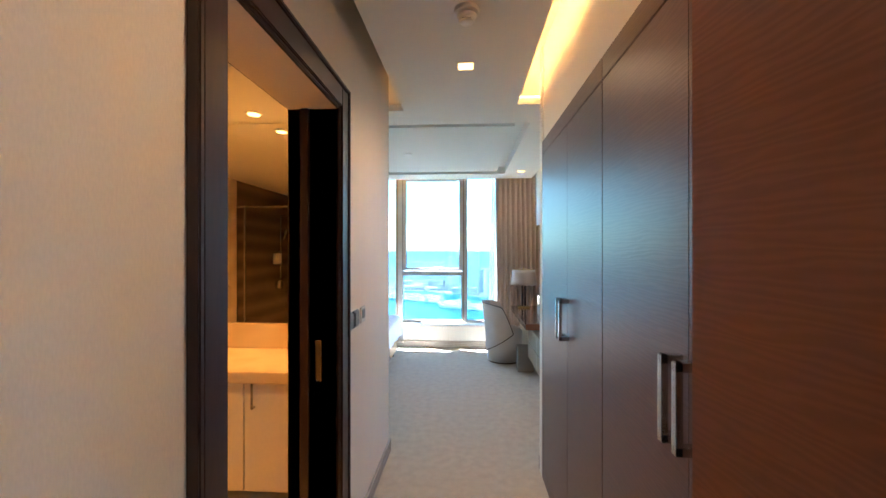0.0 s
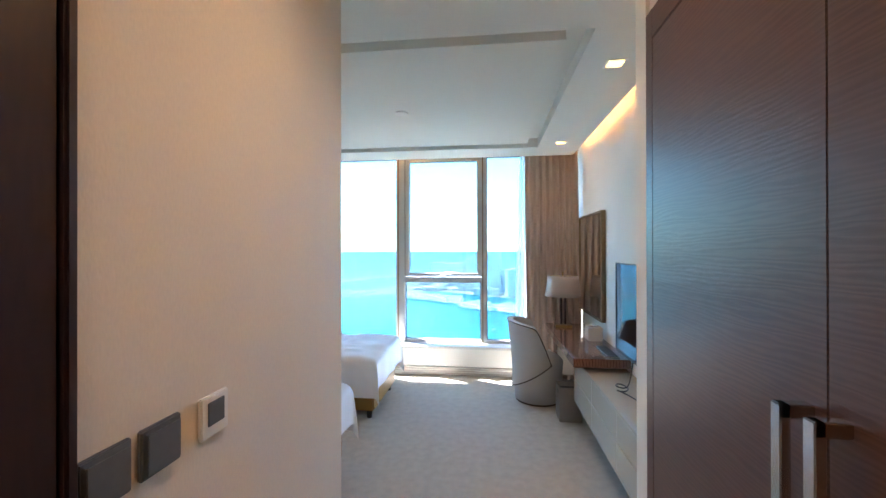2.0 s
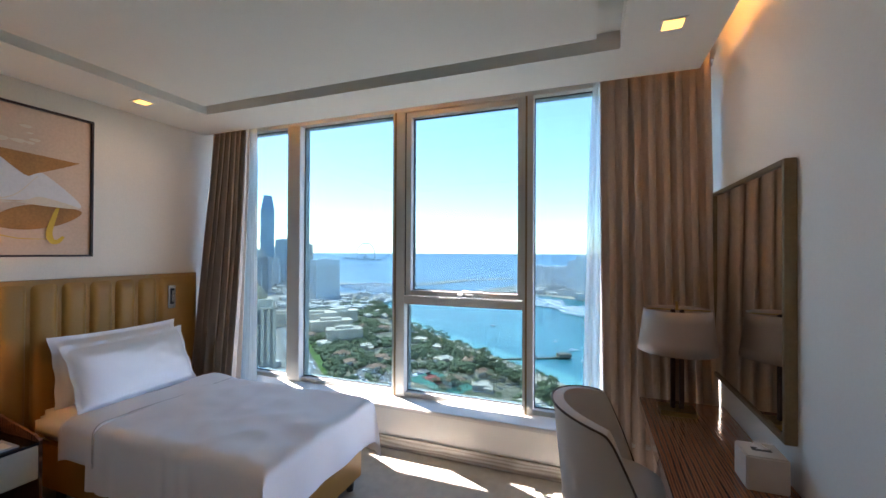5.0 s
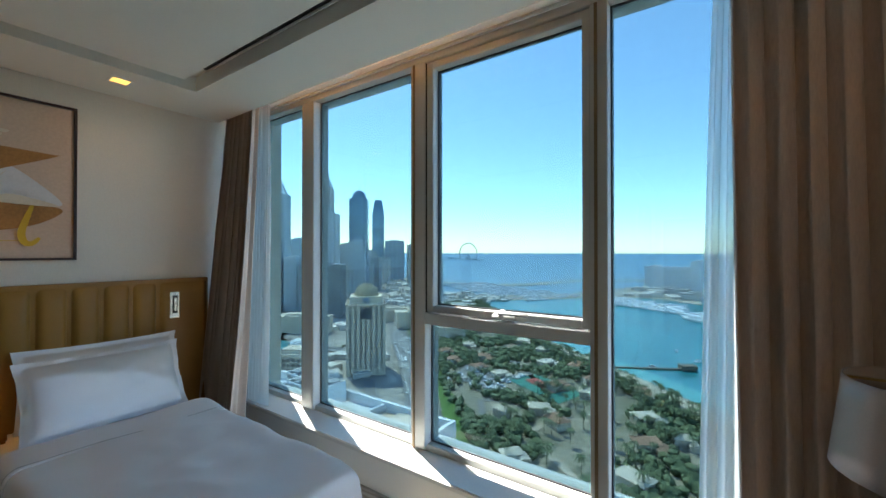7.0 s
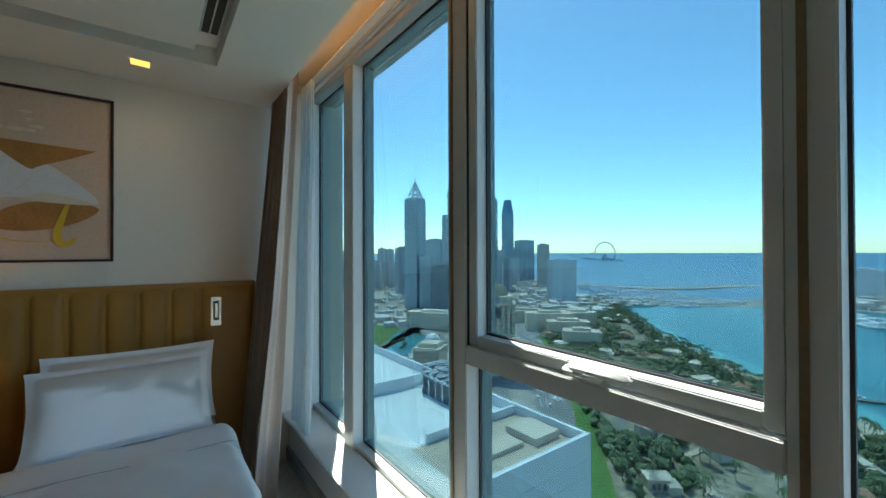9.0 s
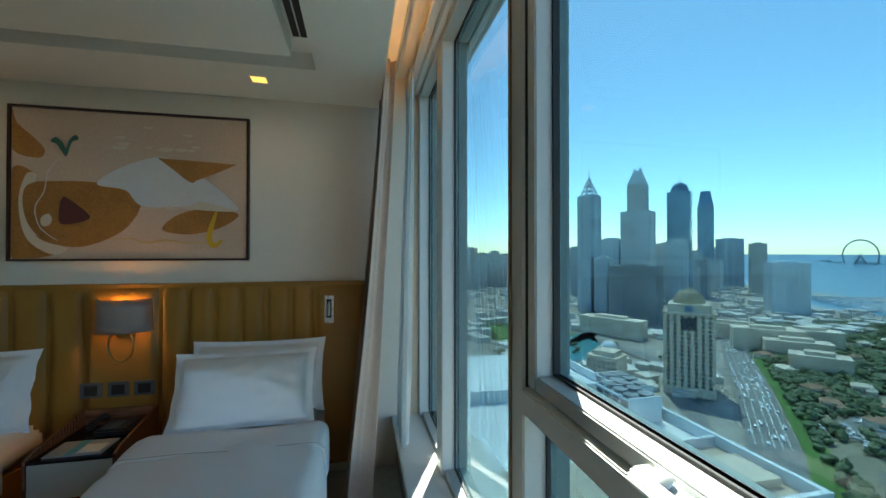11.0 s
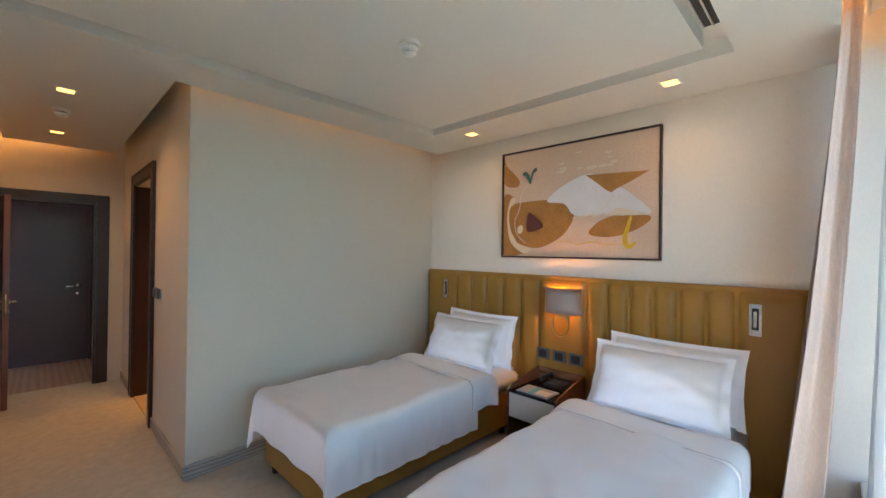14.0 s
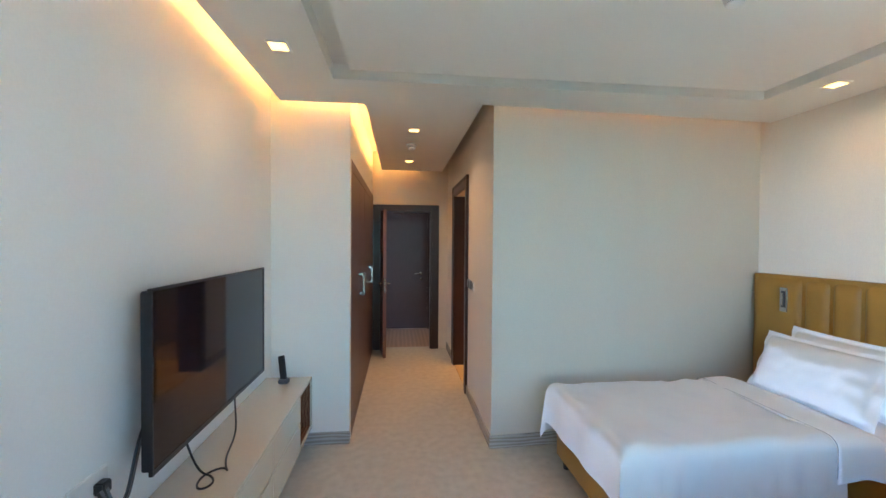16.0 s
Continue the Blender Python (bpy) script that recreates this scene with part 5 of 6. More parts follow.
AV = [(-110, 150), (-197, 256), (-290, 350), (-368, 424), (-545, 602), (-700, 730), (-900, 840)]
lane("road", AV, 27, G + 1.0, M_ROAD, "wide grey avenue with white lane marks", "road")
lane("road_verge", [(x + 14, y + 16) for x, y in AV[:5]], 13, G + 1.1, M_GRASS, "green lawn strip along the avenue", "lawn")
lane("road_side", [(-195, 205), (-330, 320), (-460, 440), (-620, 560)], 12, G + 1.0, M_ROAD, "grey side road", "road")
lane("road_city", [(-380, 150), (-520, 330), (-640, 520), (-780, 720)], 16, G + 1.0, M_ROAD, "grey city street", "road")
lane("road_west", [(-1500, 180), (-1000, 260), (-600, 330), (-330, 330)], 18, G + 1.0, M_ROAD, "grey city street", "road")
lane("road_resort", [(-120, 225), (-160, 285), (-120, 330), (-160, 380), (-260, 470), (-380, 600)], 6, G + 1.0, M_ROAD, "narrow resort drive", "road")
lane("road_loop", [(-60, 215), (-105, 250), (-100, 290), (-60, 300)], 5, G + 1.0, M_SAND, "pale resort path", "path")
sheet("ground_car_park", [(-215, 330), (-150, 300), (-170, 345), (-225, 372)], G + 1.0, M_ROAD, "grey car park among trees", "car park")
for off in (-9, -4.5, 0.6, 4.5, 9):
    d = Vector((0.7, 0.714))
    lane("road_marking", [(x + off * d.x, y + off * d.y) for x, y in AV[1:5]], 0.5, G + 1.15, M_LINE, "white lane line", "road marking")
sheet("water_lake", rounded([(-400, 240), (-430, 300), (-500, 330), (-540, 360), (-520, 300), (-470, 262), (-440, 225)]), G + 1.0, M_BAY, "turquoise lake in a park", "lake")
sheet("ground_city_park", rounded([(-470, 200), (-450, 255), (-530, 320), (-640, 280), (-620, 200)]), G + 0.7, M_GRASS, "green city park", "park")
for i in range(2):
    x, y = -138 - 14 * i, 346 + 8 * i
    sheet("court", [(x, y), (x + 20, y - 11), (x + 27, y + 1), (x + 7, y + 12)], G + 1.2, mat("red_court", (0.42, 0.10, 0.08), 0.9), "red tennis court", "tennis court")
sheet("court_border", [(-166, 346), (-106, 316), (-96, 348), (-150, 378)], G + 1.0, mat("green_court", (0.05, 0.22, 0.17), 0.9), "green court surround", "tennis court")
sheet("water_pool", rounded([(-44, 318), (-34, 332), (-22, 330), (-20, 316), (-32, 310)], 3), G + 1.3, mat("pool_water", (0.05, 0.45, 0.50), 0.2, bump=0.0), "turquoise swimming pool", "pool")


# many small things, each kind one object
def scatter(name, spots, make, material, label, category):
    """One mesh of many: make() gives unit vertices and faces; a spot is x, y, z, size x, size z, turn."""
    vs, fs = make()
    vs = np.array(vs, float)
    out, faces, n = [], [], 0
    for x, y, z, s, h, a in spots:
        c, q = math.cos(a), math.sin(a)
        p = vs * (s, s, h) * (1 + 0.25 * np.random.randn(len(vs), 1).clip(-1, 1) * (len(vs) < 20 and name == "trees"))
        out.append(np.stack([x + c * p[:, 0] - q * p[:, 1], y + q * p[:, 0] + c * p[:, 1], z + p[:, 2]], 1))
        faces += [tuple(i + n for i in f) for f in fs]
        n += len(vs)
    me = bpy.data.meshes.new(name)
    me.from_pydata(np.concatenate(out).tolist(), [], faces)
    me.materials.append(material)
    return tagged(new(name, me), label, category, kind="stuff")


def ico():
    bm = bmesh.new()
    bmesh.ops.create_icosphere(bm, subdivisions=1, radius=1.0)
    bm.verts.ensure_lookup_table()
    r = [tuple(v.co) for v in bm.verts], [tuple(v.index for v in f.verts) for f in bm.faces]
    bm.free()
    return r


def cube():
    return [(x, y, z) for x in (-.5, .5) for y in (-.5, .5) for z in (0, 1)], [(0, 1, 3, 2), (4, 6, 7, 5), (0, 4, 5, 1), (2, 3, 7, 6), (0, 2, 6, 4), (1, 5, 7, 3)]


def boat():
    return [(-.5, -.15, 0), (-.5, .15, 0), (.25, .16, 0), (.5, 0, .0), (.25, -.16, 0), (-.5, -.16, .12), (-.5, .16, .12), (.25, .17, .14), (.55, 0, .18), (.25, -.17, .14),
            (-.35, -.1, .13), (-.35, .1, .13), (.15, .1, .13), (.15, -.1, .13), (-.35, -.09, .3), (-.35, .09, .3), (.05, .09, .3), (.05, -.09, .3)], \
        [(0, 1, 6, 5), (1, 2, 7, 6), (2, 3, 8, 7), (3, 4, 9, 8), (4, 0, 5, 9), (5, 6, 7, 8, 9), (10, 11, 15, 14), (11, 12, 16, 15), (12, 13, 17, 16), (13, 10, 14, 17), (14, 15, 16, 17)]


def palm():
    vs, fs = [(-.03, 0, 0), (.03, 0, 0), (.0, .05, 0), (-.02, 0, .8), (.02, 0, .8), (0, .04, .8)], [(0, 1, 4, 3), (1, 2, 5, 4), (2, 0, 3, 5)]
    for i in range(9):
        a = i * math.tau / 9
        c, s, k = math.cos(a), math.sin(a), len(vs)
        for r, z, w in ((0.02, .82, .02), (.3, .95, .09), (.55, .72, .02)):
            vs += [(c * r - s * w, s * r + c * w, z), (c * r + s * w, s * r - c * w, z)]
        fs += [(k, k + 1, k + 3, k + 2), (k + 2, k + 3, k + 5, k + 4)]
    return vs, fs


rng = random.Random(4)
def in_park(x, y):
    """Right of the avenue and short of the beach."""
    d = (x + 197) * 0.7 + (y - 256) * 0.714
    coast = 340 - 0.905 * (x - 24) if x > -265 else 602 - 1.19 * (x + 265)
    return d > 22 and y < coast - 24 and x > -540


spots, palms, clear = [], [], []
villas = []
while len(villas) < 46:
    x, y = rng.uniform(-480, 90), rng.uniform(190, 760)
    if in_park(x, y) and y > 215 and (x > -110 or rng.random() < 0.45) and all((x - a) ** 2 + (y - b) ** 2 > 500 for a, b in villas):
        villas.append((x, y))
while len(spots) < 5200:
    x, y = rng.uniform(-560, 120), rng.uniform(150, 830)
    if not in_park(x, y) or noise.noise(Vector((x * 0.02, y * 0.02, 1))) < -0.22 + 0.2 * (x > -110):
        continue
    if any((x - a) ** 2 + (y - b) ** 2 < 110 for a, b in villas) or (-168 < x < -95 and 315 < y < 380) or (-225 < x < -150 and 300 < y < 372 and rng.random() < 0.75):
        continue
    s = rng.uniform(1.6, 3.6)
    spots.append((x, y, G + 1.2 + s * 0.8, s, s * rng.uniform(0.7, 1.1), rng.uniform(0, 6)))
for i in range(900):
    x, y = rng.uniform(-1400, -250), rng.uniform(120, 900)
    if (x + 197) * 0.7 + (y - 256) * 0.714 < -22 and noise.noise(Vector((x * 0.012, y * 0.012, 4))) > 0.1:
        s = rng.uniform(2, 4)
        spots.append((x, y, G + 1 + s * 0.7, s, s * 0.8, rng.uniform(0, 6)))
scatter("trees", spots, ico, M_LEAF, "dense dark green garden trees", "trees")
for i in range(420):
    t = rng.random()
    x = 60 - 520 * t
    y = (340 - 0.905 * (x - 24) if x > -265 else 602 - 1.19 * (x + 265)) - rng.uniform(20, 60)
    palms.append((x + rng.uniform(-6, 6), y, G + 1, rng.uniform(6, 9), rng.uniform(8, 13), rng.uniform(0, 6)))
for i in range(160):
    x, y = rng.uniform(-150, 60), rng.uniform(200, 400)
    if in_park(x, y):
        palms.append((x, y, G + 1, rng.uniform(6, 9), rng.uniform(8, 13), rng.uniform(0, 6)))
scatter("palms", palms, palm, M_LEAF, "tall palms along the beach", "palms")
boats = []
for i in range(330):
    u, w = rng.random(), rng.random()
    boats.append((-860 + 480 * u + 60 * w, 1240 - 260 * u + 190 * round(w * 9) / 9 - 60, G + 0.5, rng.uniform(12, 22), rng.uniform(10, 16), 0.9 + rng.choice((0, math.pi))))
for i in range(95):
    row, k = rng.randrange(4), rng.random()
    boats.append((-220 + 330 * k + rng.uniform(-5, 5), 985 - 190 * k + 26 * row - 60 * (k > 0.5), G + 0.7, rng.uniform(22, 48), rng.uniform(20, 34), 2.5 + rng.uniform(-0.15, 0.15)))
for x, y in ((-60, 470), (-20, 520), (-45, 560), (10, 600), (-150, 640), (-8, 470), (30, 420)):
    boats.append((x, y, G + 0.7, 11, 10, rng.uniform(0, 3)))
scatter("boats", boats, boat, M_HULL, "white yachts and boats moored in rows", "boats")
cars = []
for i in range(110):
    k = rng.random()
    off = rng.choice((-10.5, -6.5, -2.5, 2.5, 6.5, 10.5))
    cars.append((-197 - 348 * k + off * 0.7, 256 + 346 * k + off * 0.714, G + 1.2, 4.2, 1.5, 2.36))
for i in range(120):
    cars.append((rng.uniform(-215, -155), rng.uniform(310, 365), G + 1.2, 4, 1.5, rng.choice((0.5, 2.1))))
scatter("cars", cars, lambda: ([(x, y * 0.42, z) for x, y, z in cube()[0]], cube()[1]), M_HULL, "small pale cars on the roads", "cars")
low = []
for i in range(900):
    x, y = rng.uniform(-1700, -230), rng.uniform(60, 1250)
    d = (x + 197) * 0.7 + (y - 256) * 0.714
    if (d < -30 or x < -600) and y < -0.86 * x + 330 and not (-560 < x < -390 and 200 < y < 370):
        low.append((x, y, G, rng.uniform(9, 24), rng.uniform(3, 11), rng.uniform(0, 1.5)))
for i in range(90):
    low.append((rng.uniform(-640, -440), rng.uniform(650, 960), G, rng.uniform(10, 26), rng.uniform(4, 10), rng.uniform(0, 1.5)))
for i in range(60):
    low.append((rng.uniform(-240, 200), rng.uniform(1180, 1450), G, rng.uniform(14, 40), rng.uniform(5, 14), rng.uniform(0, 1.5)))
scatter("low_buildings", low, cube, M_CONC, "pale low flat-roofed city blocks", "buildings")


def turned(bm, x, y, a):
    bmesh.ops.transform(bm, matrix=pose(x, y, 0, 0, 0, a), verts=bm.verts)
    return bm


def tower(x, y, w, d, top, a, wall, band, label, name="tower", crown="flat", step=3.6, piers=5, group="city towers", z0=G):
    """A high-rise: body, proud floor slabs, upright piers and a crown."""
    t = thing(name, label, "building", (x, y, z0), group)
    hw, hd = w / 2, d / 2
    part("wall", turned(boxes((-hw, hw, -hd, hd, z0, top)), x, y, a), wall, t)
    bm, z = bmesh.new(), z0 + step
    while z < top - 1:
        box(bm, -hw - 0.5, hw + 0.5, -hd - 0.5, hd + 0.5, z, z + step * 0.38)
        z += step
    part("floor_slabs", turned(bm, x, y, a), band, t)["kind"] = "stuff"
    for i in range(piers):
        u = -hw + w * (i + 0.5) / piers
        part("pier", turned(boxes((u - w * 0.035, u + w * 0.035, -hd - 0.9, hd + 0.9, z0, top)), x, y, a), band, t)
    for s in (-1, 1):
        part("pier", turned(boxes((s * hw - 0.9, s * hw + 0.9, -d * 0.12, d * 0.12, z0, top)), x, y, a), band, t)
    if crown == "flat":
        part("roof", turned(boxes((-hw - 0.6, hw + 0.6, -hd - 0.6, hd + 0.6, top, top + 1.5), (-hw * 0.5, hw * 0.5, -hd * 0.5, hd * 0.5, top + 1.5, top + 5)), x, y, a), band, t)
    elif crown == "spire":
        bm = bmesh.new()
        for q in range(8):
            c, d8 = math.cos(q * math.tau / 8 + 0.39) * hw * 1.1, math.sin(q * math.tau / 8 + 0.39) * hw * 1.1
            tube(bm, (c, d8, top - 2), (c * 0.08, d8 * 0.08, top + w * 1.15), 1.5, 0.9, 5)
        for q in (0.0, 0.25, 0.5):
            box(bm, -hw * 0.9 * (1 - q), hw * 0.9 * (1 - q), -hw * 0.9 * (1 - q), hw * 0.9 * (1 - q), top + w * 1.15 * q, top + w * 1.15 * q + 2)
        tube(bm, (0, 0, top + w * 0.6), (0, 0, top + w * 1.75), 1.6, 0.6, 8)
        part("roof", turned(bm, x, y, a), band, t, "steel spire")
    elif crown == "dome":
        bm = bmesh.new()
        bmesh.ops.create_uvsphere(bm, u_segments=20, v_segments=12, radius=hw * 0.85, matrix=Matrix.Translation((0, 0, top)) @ Matrix.Diagonal((1, 1, 1.25, 1)))
        tube(bm, (0, 0, top + hw), (0, 0, top + hw * 1.7), 0.7, 0.3, 8)
        part("roof", turned(bm, x, y, a), wall, t, "rounded top")
    elif crown in ("point", "slope"):
        k, h = (0.42, 0.85) if crown == "point" else (0.62, 1.1)
        bm = bmesh.new()
        bmesh.ops.create_cone(bm, cap_ends=True, segments=4, radius1=hw * 1.36, radius2=hw * 1.36 * k, depth=w * h, matrix=pose(0, 0, top + w * h / 2, 0, 0, 45))
        if crown == "point":
            for sx in (-1, 1):
                for sy in (-1, 1):
                    box(bm, sx * hw * 0.34 - 1.2, sx * hw * 0.34 + 1.2, sy * hw * 0.34 - 1.2, sy * hw * 0.34 + 1.2, top + w * h, top + w * h + 7)
        part("roof", turned(bm, x, y, a), wall, t, "tapering top")
    elif crown == "tiers":
        for k, (s, h) in enumerate(((0.66, 0.55 * w), (0.45, 0.95 * w), (0.22, 1.2 * w))):
            part("tier", turned(boxes((-hw * s, hw * s, -hd * s, hd * s, top, top + h * 1.0)), x, y, a), band if k % 2 else wall, t)
    return t


def polar(az, d):
    return -d * math.sin(radians(az)), d * math.cos(radians(az))


def named_towers():
    T = tower
    T(*polar(57.4, 883), 33, 33, 118, 20, M_HAZEG, M_HAZEW, "slim blue and white tower with a steel spire", crown="spire", piers=3)
    x, y = polar(51.5, 960)
    T(x, y, 56, 50, 88, 35, M_CONC, M_HAZEW, "wide stepped stone-coloured tower", crown="flat", piers=7)
    T(x, y, 34, 32, 148, 35, M_HAZEW, M_CONC, "upper shaft of a stepped stone-coloured tower", crown="point", piers=5, z0=90)
    T(*polar(46.9, 1090), 46, 44, 142, 40, M_HAZEG, M_HAZEG, "dark glass tower with a rounded top", crown="dome", piers=1)
    T(*polar(47.1, 880), 33, 30, 22, 42, M_HAZEG, M_TILEW, "white and blue residential tower", piers=4)
    T(*polar(44.3, 1640), 46, 40, 160, 45, M_HAZEG, M_HAZEG, "smooth dark blue tower", crown="slope", piers=1, step=6)
    T(*polar(51.7, 800), 76, 60, -24, 38, M_DARKB, M_DARKB, "dark unfinished concrete block", piers=9)
    T(*polar(36.9, 1040), 62, 34, -20, 62, M_TILEW, M_HAZEW, "pale slab tower with a flat cap", piers=8)
    T(*polar(39.4, 1500), 38, 34, 26, 50, M_CONC, M_CONC, "pale slim city tower", piers=3)
    T(*polar(42.0, 1750), 80, 50, 48, 45, M_HAZEG, M_HAZEW, "pair of blue glass blocks", piers=4)
    T(*polar(54.6, 1000), 50, 40, 30, 30, M_HAZEG, M_HAZEW, "tall blue glass block", piers=5)
    T(*polar(55.6, 860), 26, 26, -10, 30, M_HAZEG, M_TILEW, "slim blue and white tower", piers=3)
    T(*polar(49.5, 1300), 60, 40, 20, 40, M_HAZEW, M_CONC, "pale blue city block", piers=4)
    T(*polar(48.4, 1500), 50, 40, 30, 40, M_HAZEW, M_CONC, "pale blue city block", piers=4)
    for az, d, w, top in ((6.9, 1450, 56, -46), (4.9, 1400, 62, -48), (3.3, 1330, 62, -46), (2.1, 1300, 42, -26), (0.9, 1170, 40, -9), (-0.6, 1140, 50, -7), (-3.9, 1060, 46, -52), (-2.6, 1160, 40, -60)):
        T(*polar(az, d), w, 34, top, -2 * az, M_HAZEW, M_TILEW, "pale seafront apartment tower", name="apartment_tower", piers=6, group="seafront towers")
    for az, d, w in ((5.2, 1310, 90), (2.4, 1180, 70), (0.2, 1080, 66)):
        T(*polar(az, d), w, 30, -104, -8, M_TILEW, M_CONC, "low white seafront podium", name="podium_block", piers=6, group="seafront podiums")
    r = random.Random(9)
    for i in range(58):
        az, d = r.uniform(61, 82), r.uniform(1250, 2100)
        x, y = polar(az, d)
        T(x, y, r.uniform(22, 46), r.uniform(22, 36), -70 + r.uniform(0, 85), r.uniform(0, 80), M_HAZEW, M_CONC, "far city tower, pale with painted haze", piers=2, step=7, group="far skyline")
    for i in range(26):
        az, d = r.uniform(43, 60), r.uniform(1100, 1900)
        x, y = polar(az, d)
        T(x, y, r.uniform(24, 40), r.uniform(22, 36), -60 + r.uniform(0, 95), r.uniform(0, 80), r.choice((M_HAZEG, M_HAZEW)), M_CONC, "far city tower, bluish with painted haze", piers=2, step=6, group="far skyline")
    T(*polar(66.0, 2500), 50, 40, 90, 20, M_HAZEG, M_HAZEW, "far tapering glass tower", crown="tiers", piers=2, step=9, group="far skyline")
    for az, d, w, h, a in ((41.5, 700, 90, 20, 40), (38.5, 640, 70, 26, 50), (36.0, 620, 60, 18, 45), (34.2, 560, 46, 16, 40), (35.0, 690, 60, 22, 45), (54.5, 640, 90, 24, 30)):
        x, y = polar(az, d)
        T(x, y, w, 24, G + h, a, M_STUCCO, M_STUCCO, "long sand-coloured low block", name="hotel_block", piers=10, group="hotel blocks")
named_towers()


def domed_tower():
    x, y, a, w, top = -298, 292, 45, 38, -50
    t = thing("domed_tower", "cream stone tower with arches and a golden lattice dome", "building", (x, y, G))
    part("wall", turned(boxes((-w / 2, w / 2, -w / 2, w / 2, G, top), (-w * .42, w * .42, -w * .42, w * .42, top, top + 7)), x, y, a), M_STUCCO, t)
    for face in range(4):
        for i in range(7):
            for j in range(17):
                u, z = -w * 0.40 + w * 0.8 * i / 6, G + 8 + j * 3.6
                if face in (0, 3):
                    part("window", turned(turned(boxes((u - 1.1, u + 1.1, -w / 2 - 0.25, -w / 2 + 0.1, z, z + 2.3)), 0, 0, 90 * face), x, y, a), M_WIN, t)
        part("cornice", turned(turned(boxes((-w / 2 - 1, w / 2 + 1, -w / 2 - 1, -w / 2 + 1, top - 1.5, top)), 0, 0, 90 * face), x, y, a), M_STUCCO, t)
        part("arch", turned(turned(boxes((-w * .14, w * .14, -w * .5 - .4, -w * .5 + .2, top - 14, top - 4)), 0, 0, 90 * face), x, y, a), M_WIN, t)
        part("clock_panel", turned(turned(boxes((-3, 3, -w * .42 - .5, -w * .42, top + 1, top + 6)), 0, 0, 90 * face), x, y, a), M_HAZEG, t, "dark blue panel")
    bm = bmesh.new()
    bmesh.ops.create_uvsphere(bm, u_segments=28, v_segments=18, radius=w * 0.31, matrix=Matrix.Translation((x, y, top + 7)) @ Matrix.Diagonal((1, 1, 1.05, 1)))
    part("dome", bm, mat("golden_lattice", (0.45, 0.36, 0.20), 0.6, var=0.3, scale=0.5, fine=1.5, bump=0.0), t, "golden lattice dome")
    bm = bmesh.new()
    bmesh.ops.create_icosphere(bm, subdivisions=3, radius=w * 0.318, matrix=Matrix.Translation((x, y, top + 7)) @ Matrix.Diagonal((1, 1, 1.05, 1)))
    o = part("lattice", bm, M_STUCCO, t, "pale lattice ribs")
    wf = o.modifiers.new("ribs", "WIREFRAME")
    wf.thickness = 0.5
    x, y = -330, 232
    s = thing("small_domed_building", "cream stone block with a white lattice dome", "building", (x, y, G))
    part("wall", turned(boxes((-14, 14, -13, 13, G, -93), (-10, 10, -9, 9, -93, -89)), x, y, 35), M_STUCCO, s)
    for i in range(6):
        for j in range(5):
            for q in (0, 3):
                u, z = -11 + 22 * i / 5, G + 3 + j * 4.4
                part("window", turned(turned(boxes((u - 1.2, u + 1.2, -14.2 if q == 3 else -13.2, -12.8, z, z + 2.8)), 0, 0, 90 * q), x, y, 35), M_WIN, s)
    bm = bmesh.new()
    bmesh.ops.create_icosphere(bm, subdivisions=3, radius=8, matrix=Matrix.Translation((x - 14, y + 12, -92)))
    part("dome", bm, M_TILEW, s, "white lattice dome")
domed_tower()


def podium():
    t = thing("podium_wing", "white tiled lower wing with roof plant below the window", "building", (-75, 75, G))
    part("wall", boxes((-175, -57, 30, 92, G, -46)), M_TILEW, t)
    for i in range(8):
        z = -49 - 4 * i
        part("joint", boxes((-175, -56.9, 29.9, 92.1, z - 0.12, z)), M_HAZEW, t)
    for i in range(7):
        y = 36 + 8.5 * i
        part("joint", boxes((-57.1, -56.92, y, y + 0.14, -110, -46.3)), M_HAZEW, t)
    part("parapet", boxes((-175, -57, 90.8, 92, -46, -43), (-58.2, -57, 30, 90.8, -46, -43), (-82, -81, 60, 90.8, -46, -43.4), (-120, -119, 40, 90.8, -46, -42)), M_TILEW, t)
    part("roof", boxes((-81, -58.2, 30, 90.8, -46, -45.6)), M_SAND, t, "sand-coloured roof deck")
    part("stair_block", boxes((-74, -64, 80, 89, -45.6, -43.8), (-72, -66, 66, 78, -45.6, -44.6)), M_STUCCO, t)
    c = thing("cooling_plant", "dark glazed roof cooling plant with fans", "roof plant", (-104, 86, -46), "roof plant units")
    part("housing", boxes((-112, -97, 79, 89, -46, -40)), M_WIN, c)
    part("frame", boxes(*[(-112.3 + i * 3.8, -111.7 + i * 3.8, 78.8, 89.2, -46, -39) for i in range(5)], (-112.3, -96.7, 78.8, 79.2, -40, -39.4), (-112.3, -96.7, 88.8, 89.2, -40, -39.4)), M_TILEW, c)
    for i in range(3):
        for j in range(2):
            part("fan", tube(bmesh.new(), (-109.5 + i * 5, 81.7 + j * 4.6, -40), (-109.5 + i * 5, 81.7 + j * 4.6, -38.8), 1.9, 2.0, 20), M_DARKB, c)
    copy_thing(c, Matrix.Translation((-118, 95, -48)))
podium()


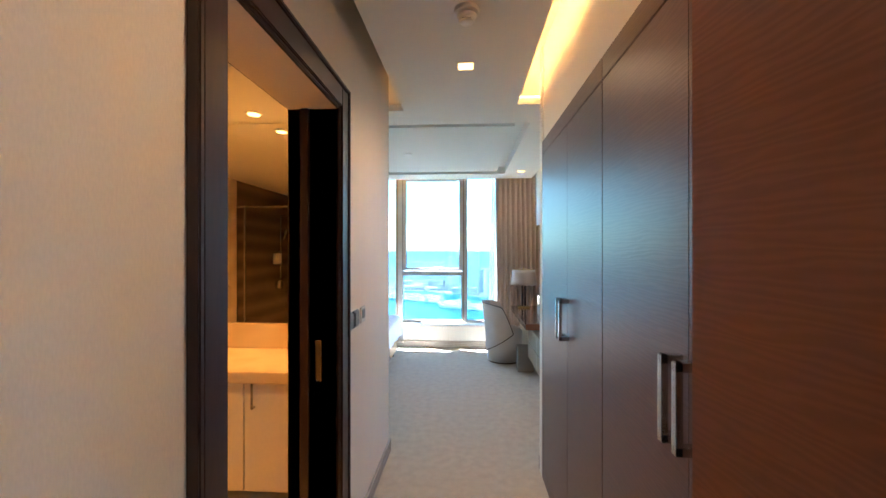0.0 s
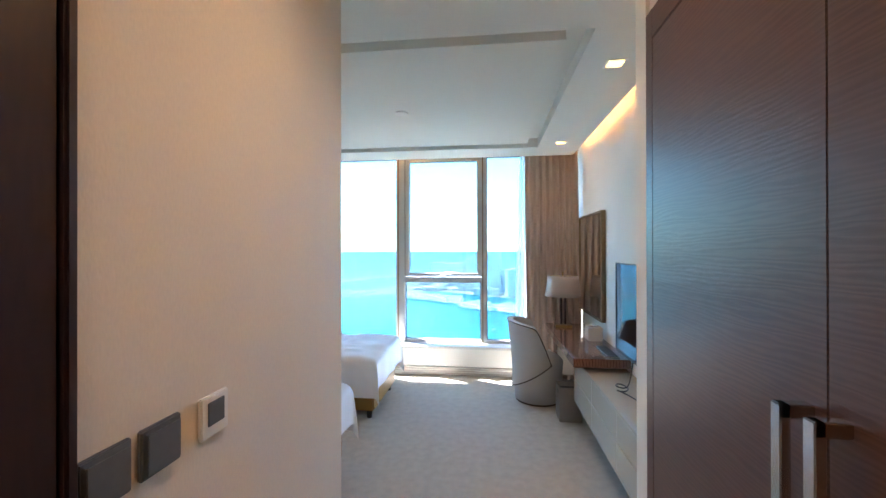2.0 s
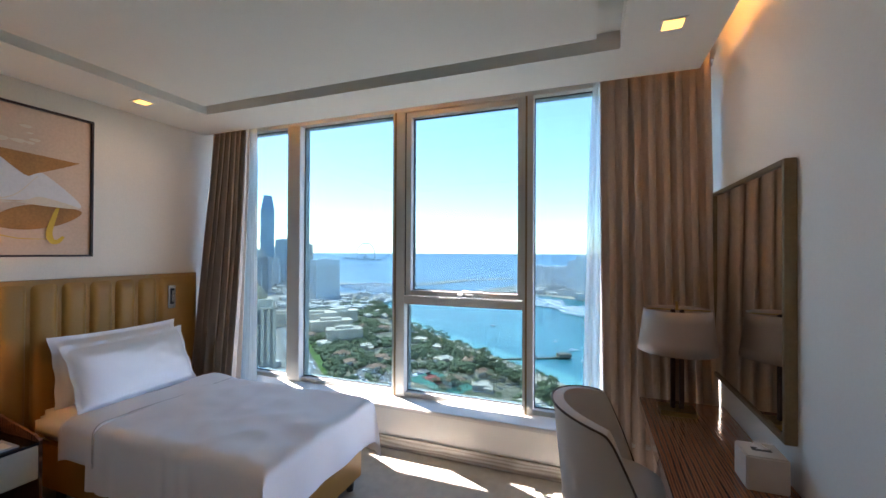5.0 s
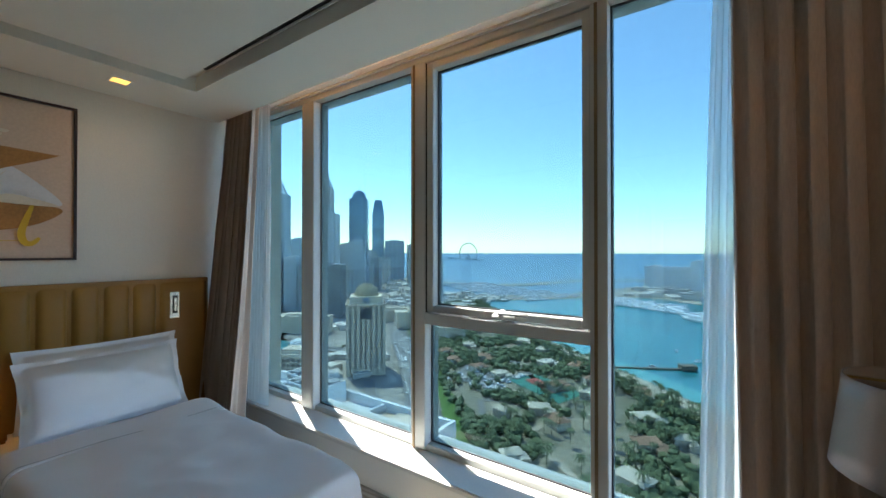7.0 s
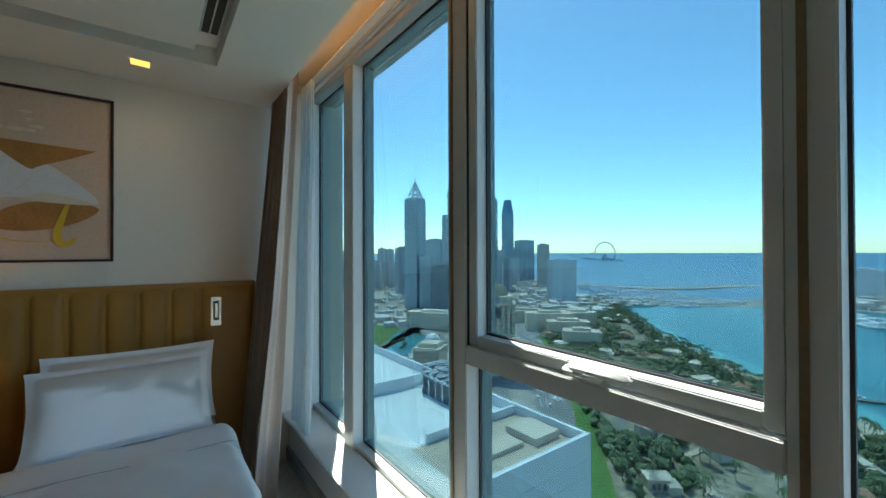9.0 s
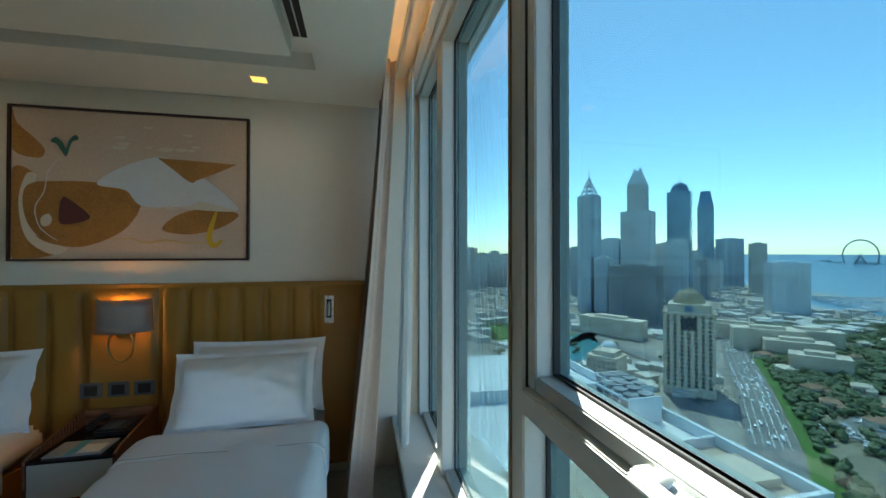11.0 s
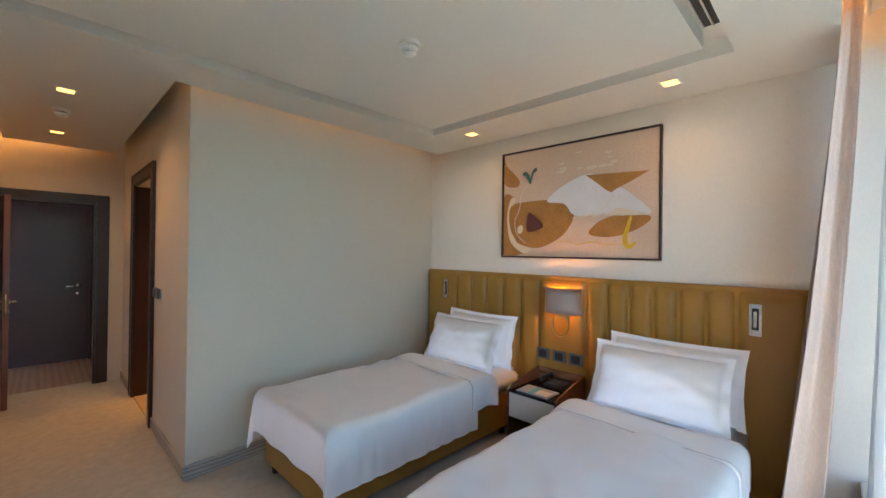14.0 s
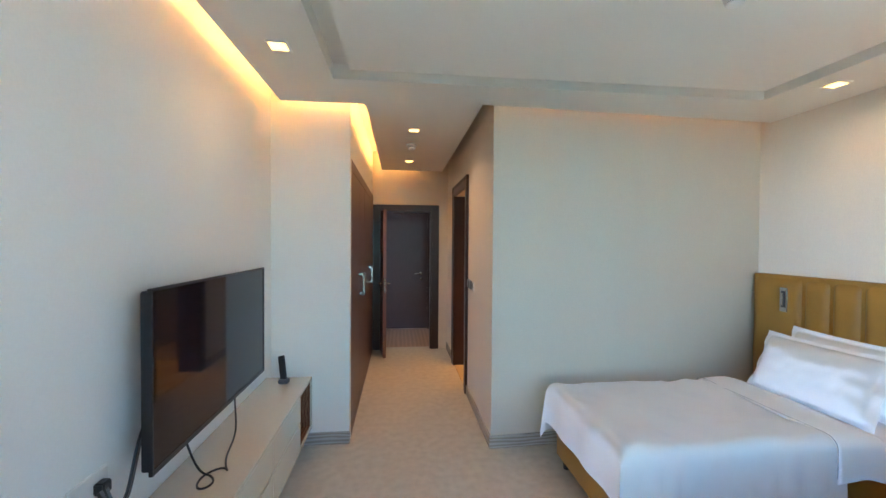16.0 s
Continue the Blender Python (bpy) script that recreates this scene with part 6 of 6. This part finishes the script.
def villa(x, y, a, s):
    v = thing("villa", "sand-coloured resort villa with terracotta roofs", "villa", (x, y, G + 1), "resort villas")
    part("wall", turned(boxes((-8 * s, 6 * s, -5 * s, 5 * s, G, G + 6.5), (2 * s, 9 * s, -8 * s, 1, G, G + 4.5)), x, y, a), M_STUCCO, v)
    bm = bmesh.new()
    for x0, x1, y0, y1, z in ((-8.6 * s, 6.6 * s, -5.6 * s, 5.6 * s, 6.5), (1.6 * s, 9.5 * s, -8.5 * s, 1.5, 4.5)):
        m = (y0 + y1) / 2
        k = [bm.verts.new(c) for c in ((x0, y0, G + z), (x1, y0, G + z), (x1, y1, G + z), (x0, y1, G + z), (x0 + 3, m, G + z + 2.4), (x1 - 3, m, G + z + 2.4))]
        for f in ((0, 1, 5, 4), (1, 2, 5), (2, 3, 4, 5), (3, 0, 4), (3, 2, 1, 0)):
            bm.faces.new([k[i] for i in f])
    part("roof", turned(bm, x, y, a), M_TERRA if rng.random() < 0.55 else M_STUCCO, v)
    for i in range(4):
        u = (-6 + i * 3) * s
        part("window", turned(boxes((u, u + 1.4, -5.15 * s, -4.9 * s, G + 1.5, G + 4.5)), x, y, a), M_WIN, v)
for vx, vy in villas:
    villa(vx, vy, rng.uniform(0, 180), rng.uniform(0.75, 1.2))


def ferris_wheel():
    x, y, z, r = -2020, 3300, -20, 105
    f = thing("observation_wheel", "huge pale observation wheel on a far island", "ferris wheel", (x, y, -100))
    bm = grid(72, 6, lambda u, w: (x + (r + 4.5 * math.cos(w * math.tau)) * math.cos(u * math.tau) * 0.95, y + 3 * math.sin(w * math.tau), z + (r + 4.5 * math.cos(w * math.tau)) * math.sin(u * math.tau)), True)
    part("rim", bm, M_DARKB, f)
    for s in (-1, 1):
        part("leg", tube(bmesh.new(), (x + 45 * s, y, G + 22), (x, y, z), 6, 4, 8), M_DARKB, f)
    for i in range(24):
        c, s = math.cos(i * math.tau / 24), math.sin(i * math.tau / 24)
        part("spoke", tube(bmesh.new(), (x, y, z), (x + r * 0.95 * c, y, z + r * s), 0.35, seg=5), M_HAZEW, f)
    for i in range(6):
        one("island_block", boxes((x + 90 - i * 70, x + 130 - i * 70, y + 40, y + 80, G + 20, G + 48 + 8 * (i % 3))), M_HAZEW, "far low island building", "building", "island buildings")
ferris_wheel()
one("jetty", turned(boxes((-45, 45, -1.5, 1.5, G, G + 2), (30, 45, -5, 5, G + 2, G + 6)), -62, 462, 28), mat("jetty_wood", (0.2, 0.16, 0.12), 0.9), "long wooden jetty in the bay", "jetty")
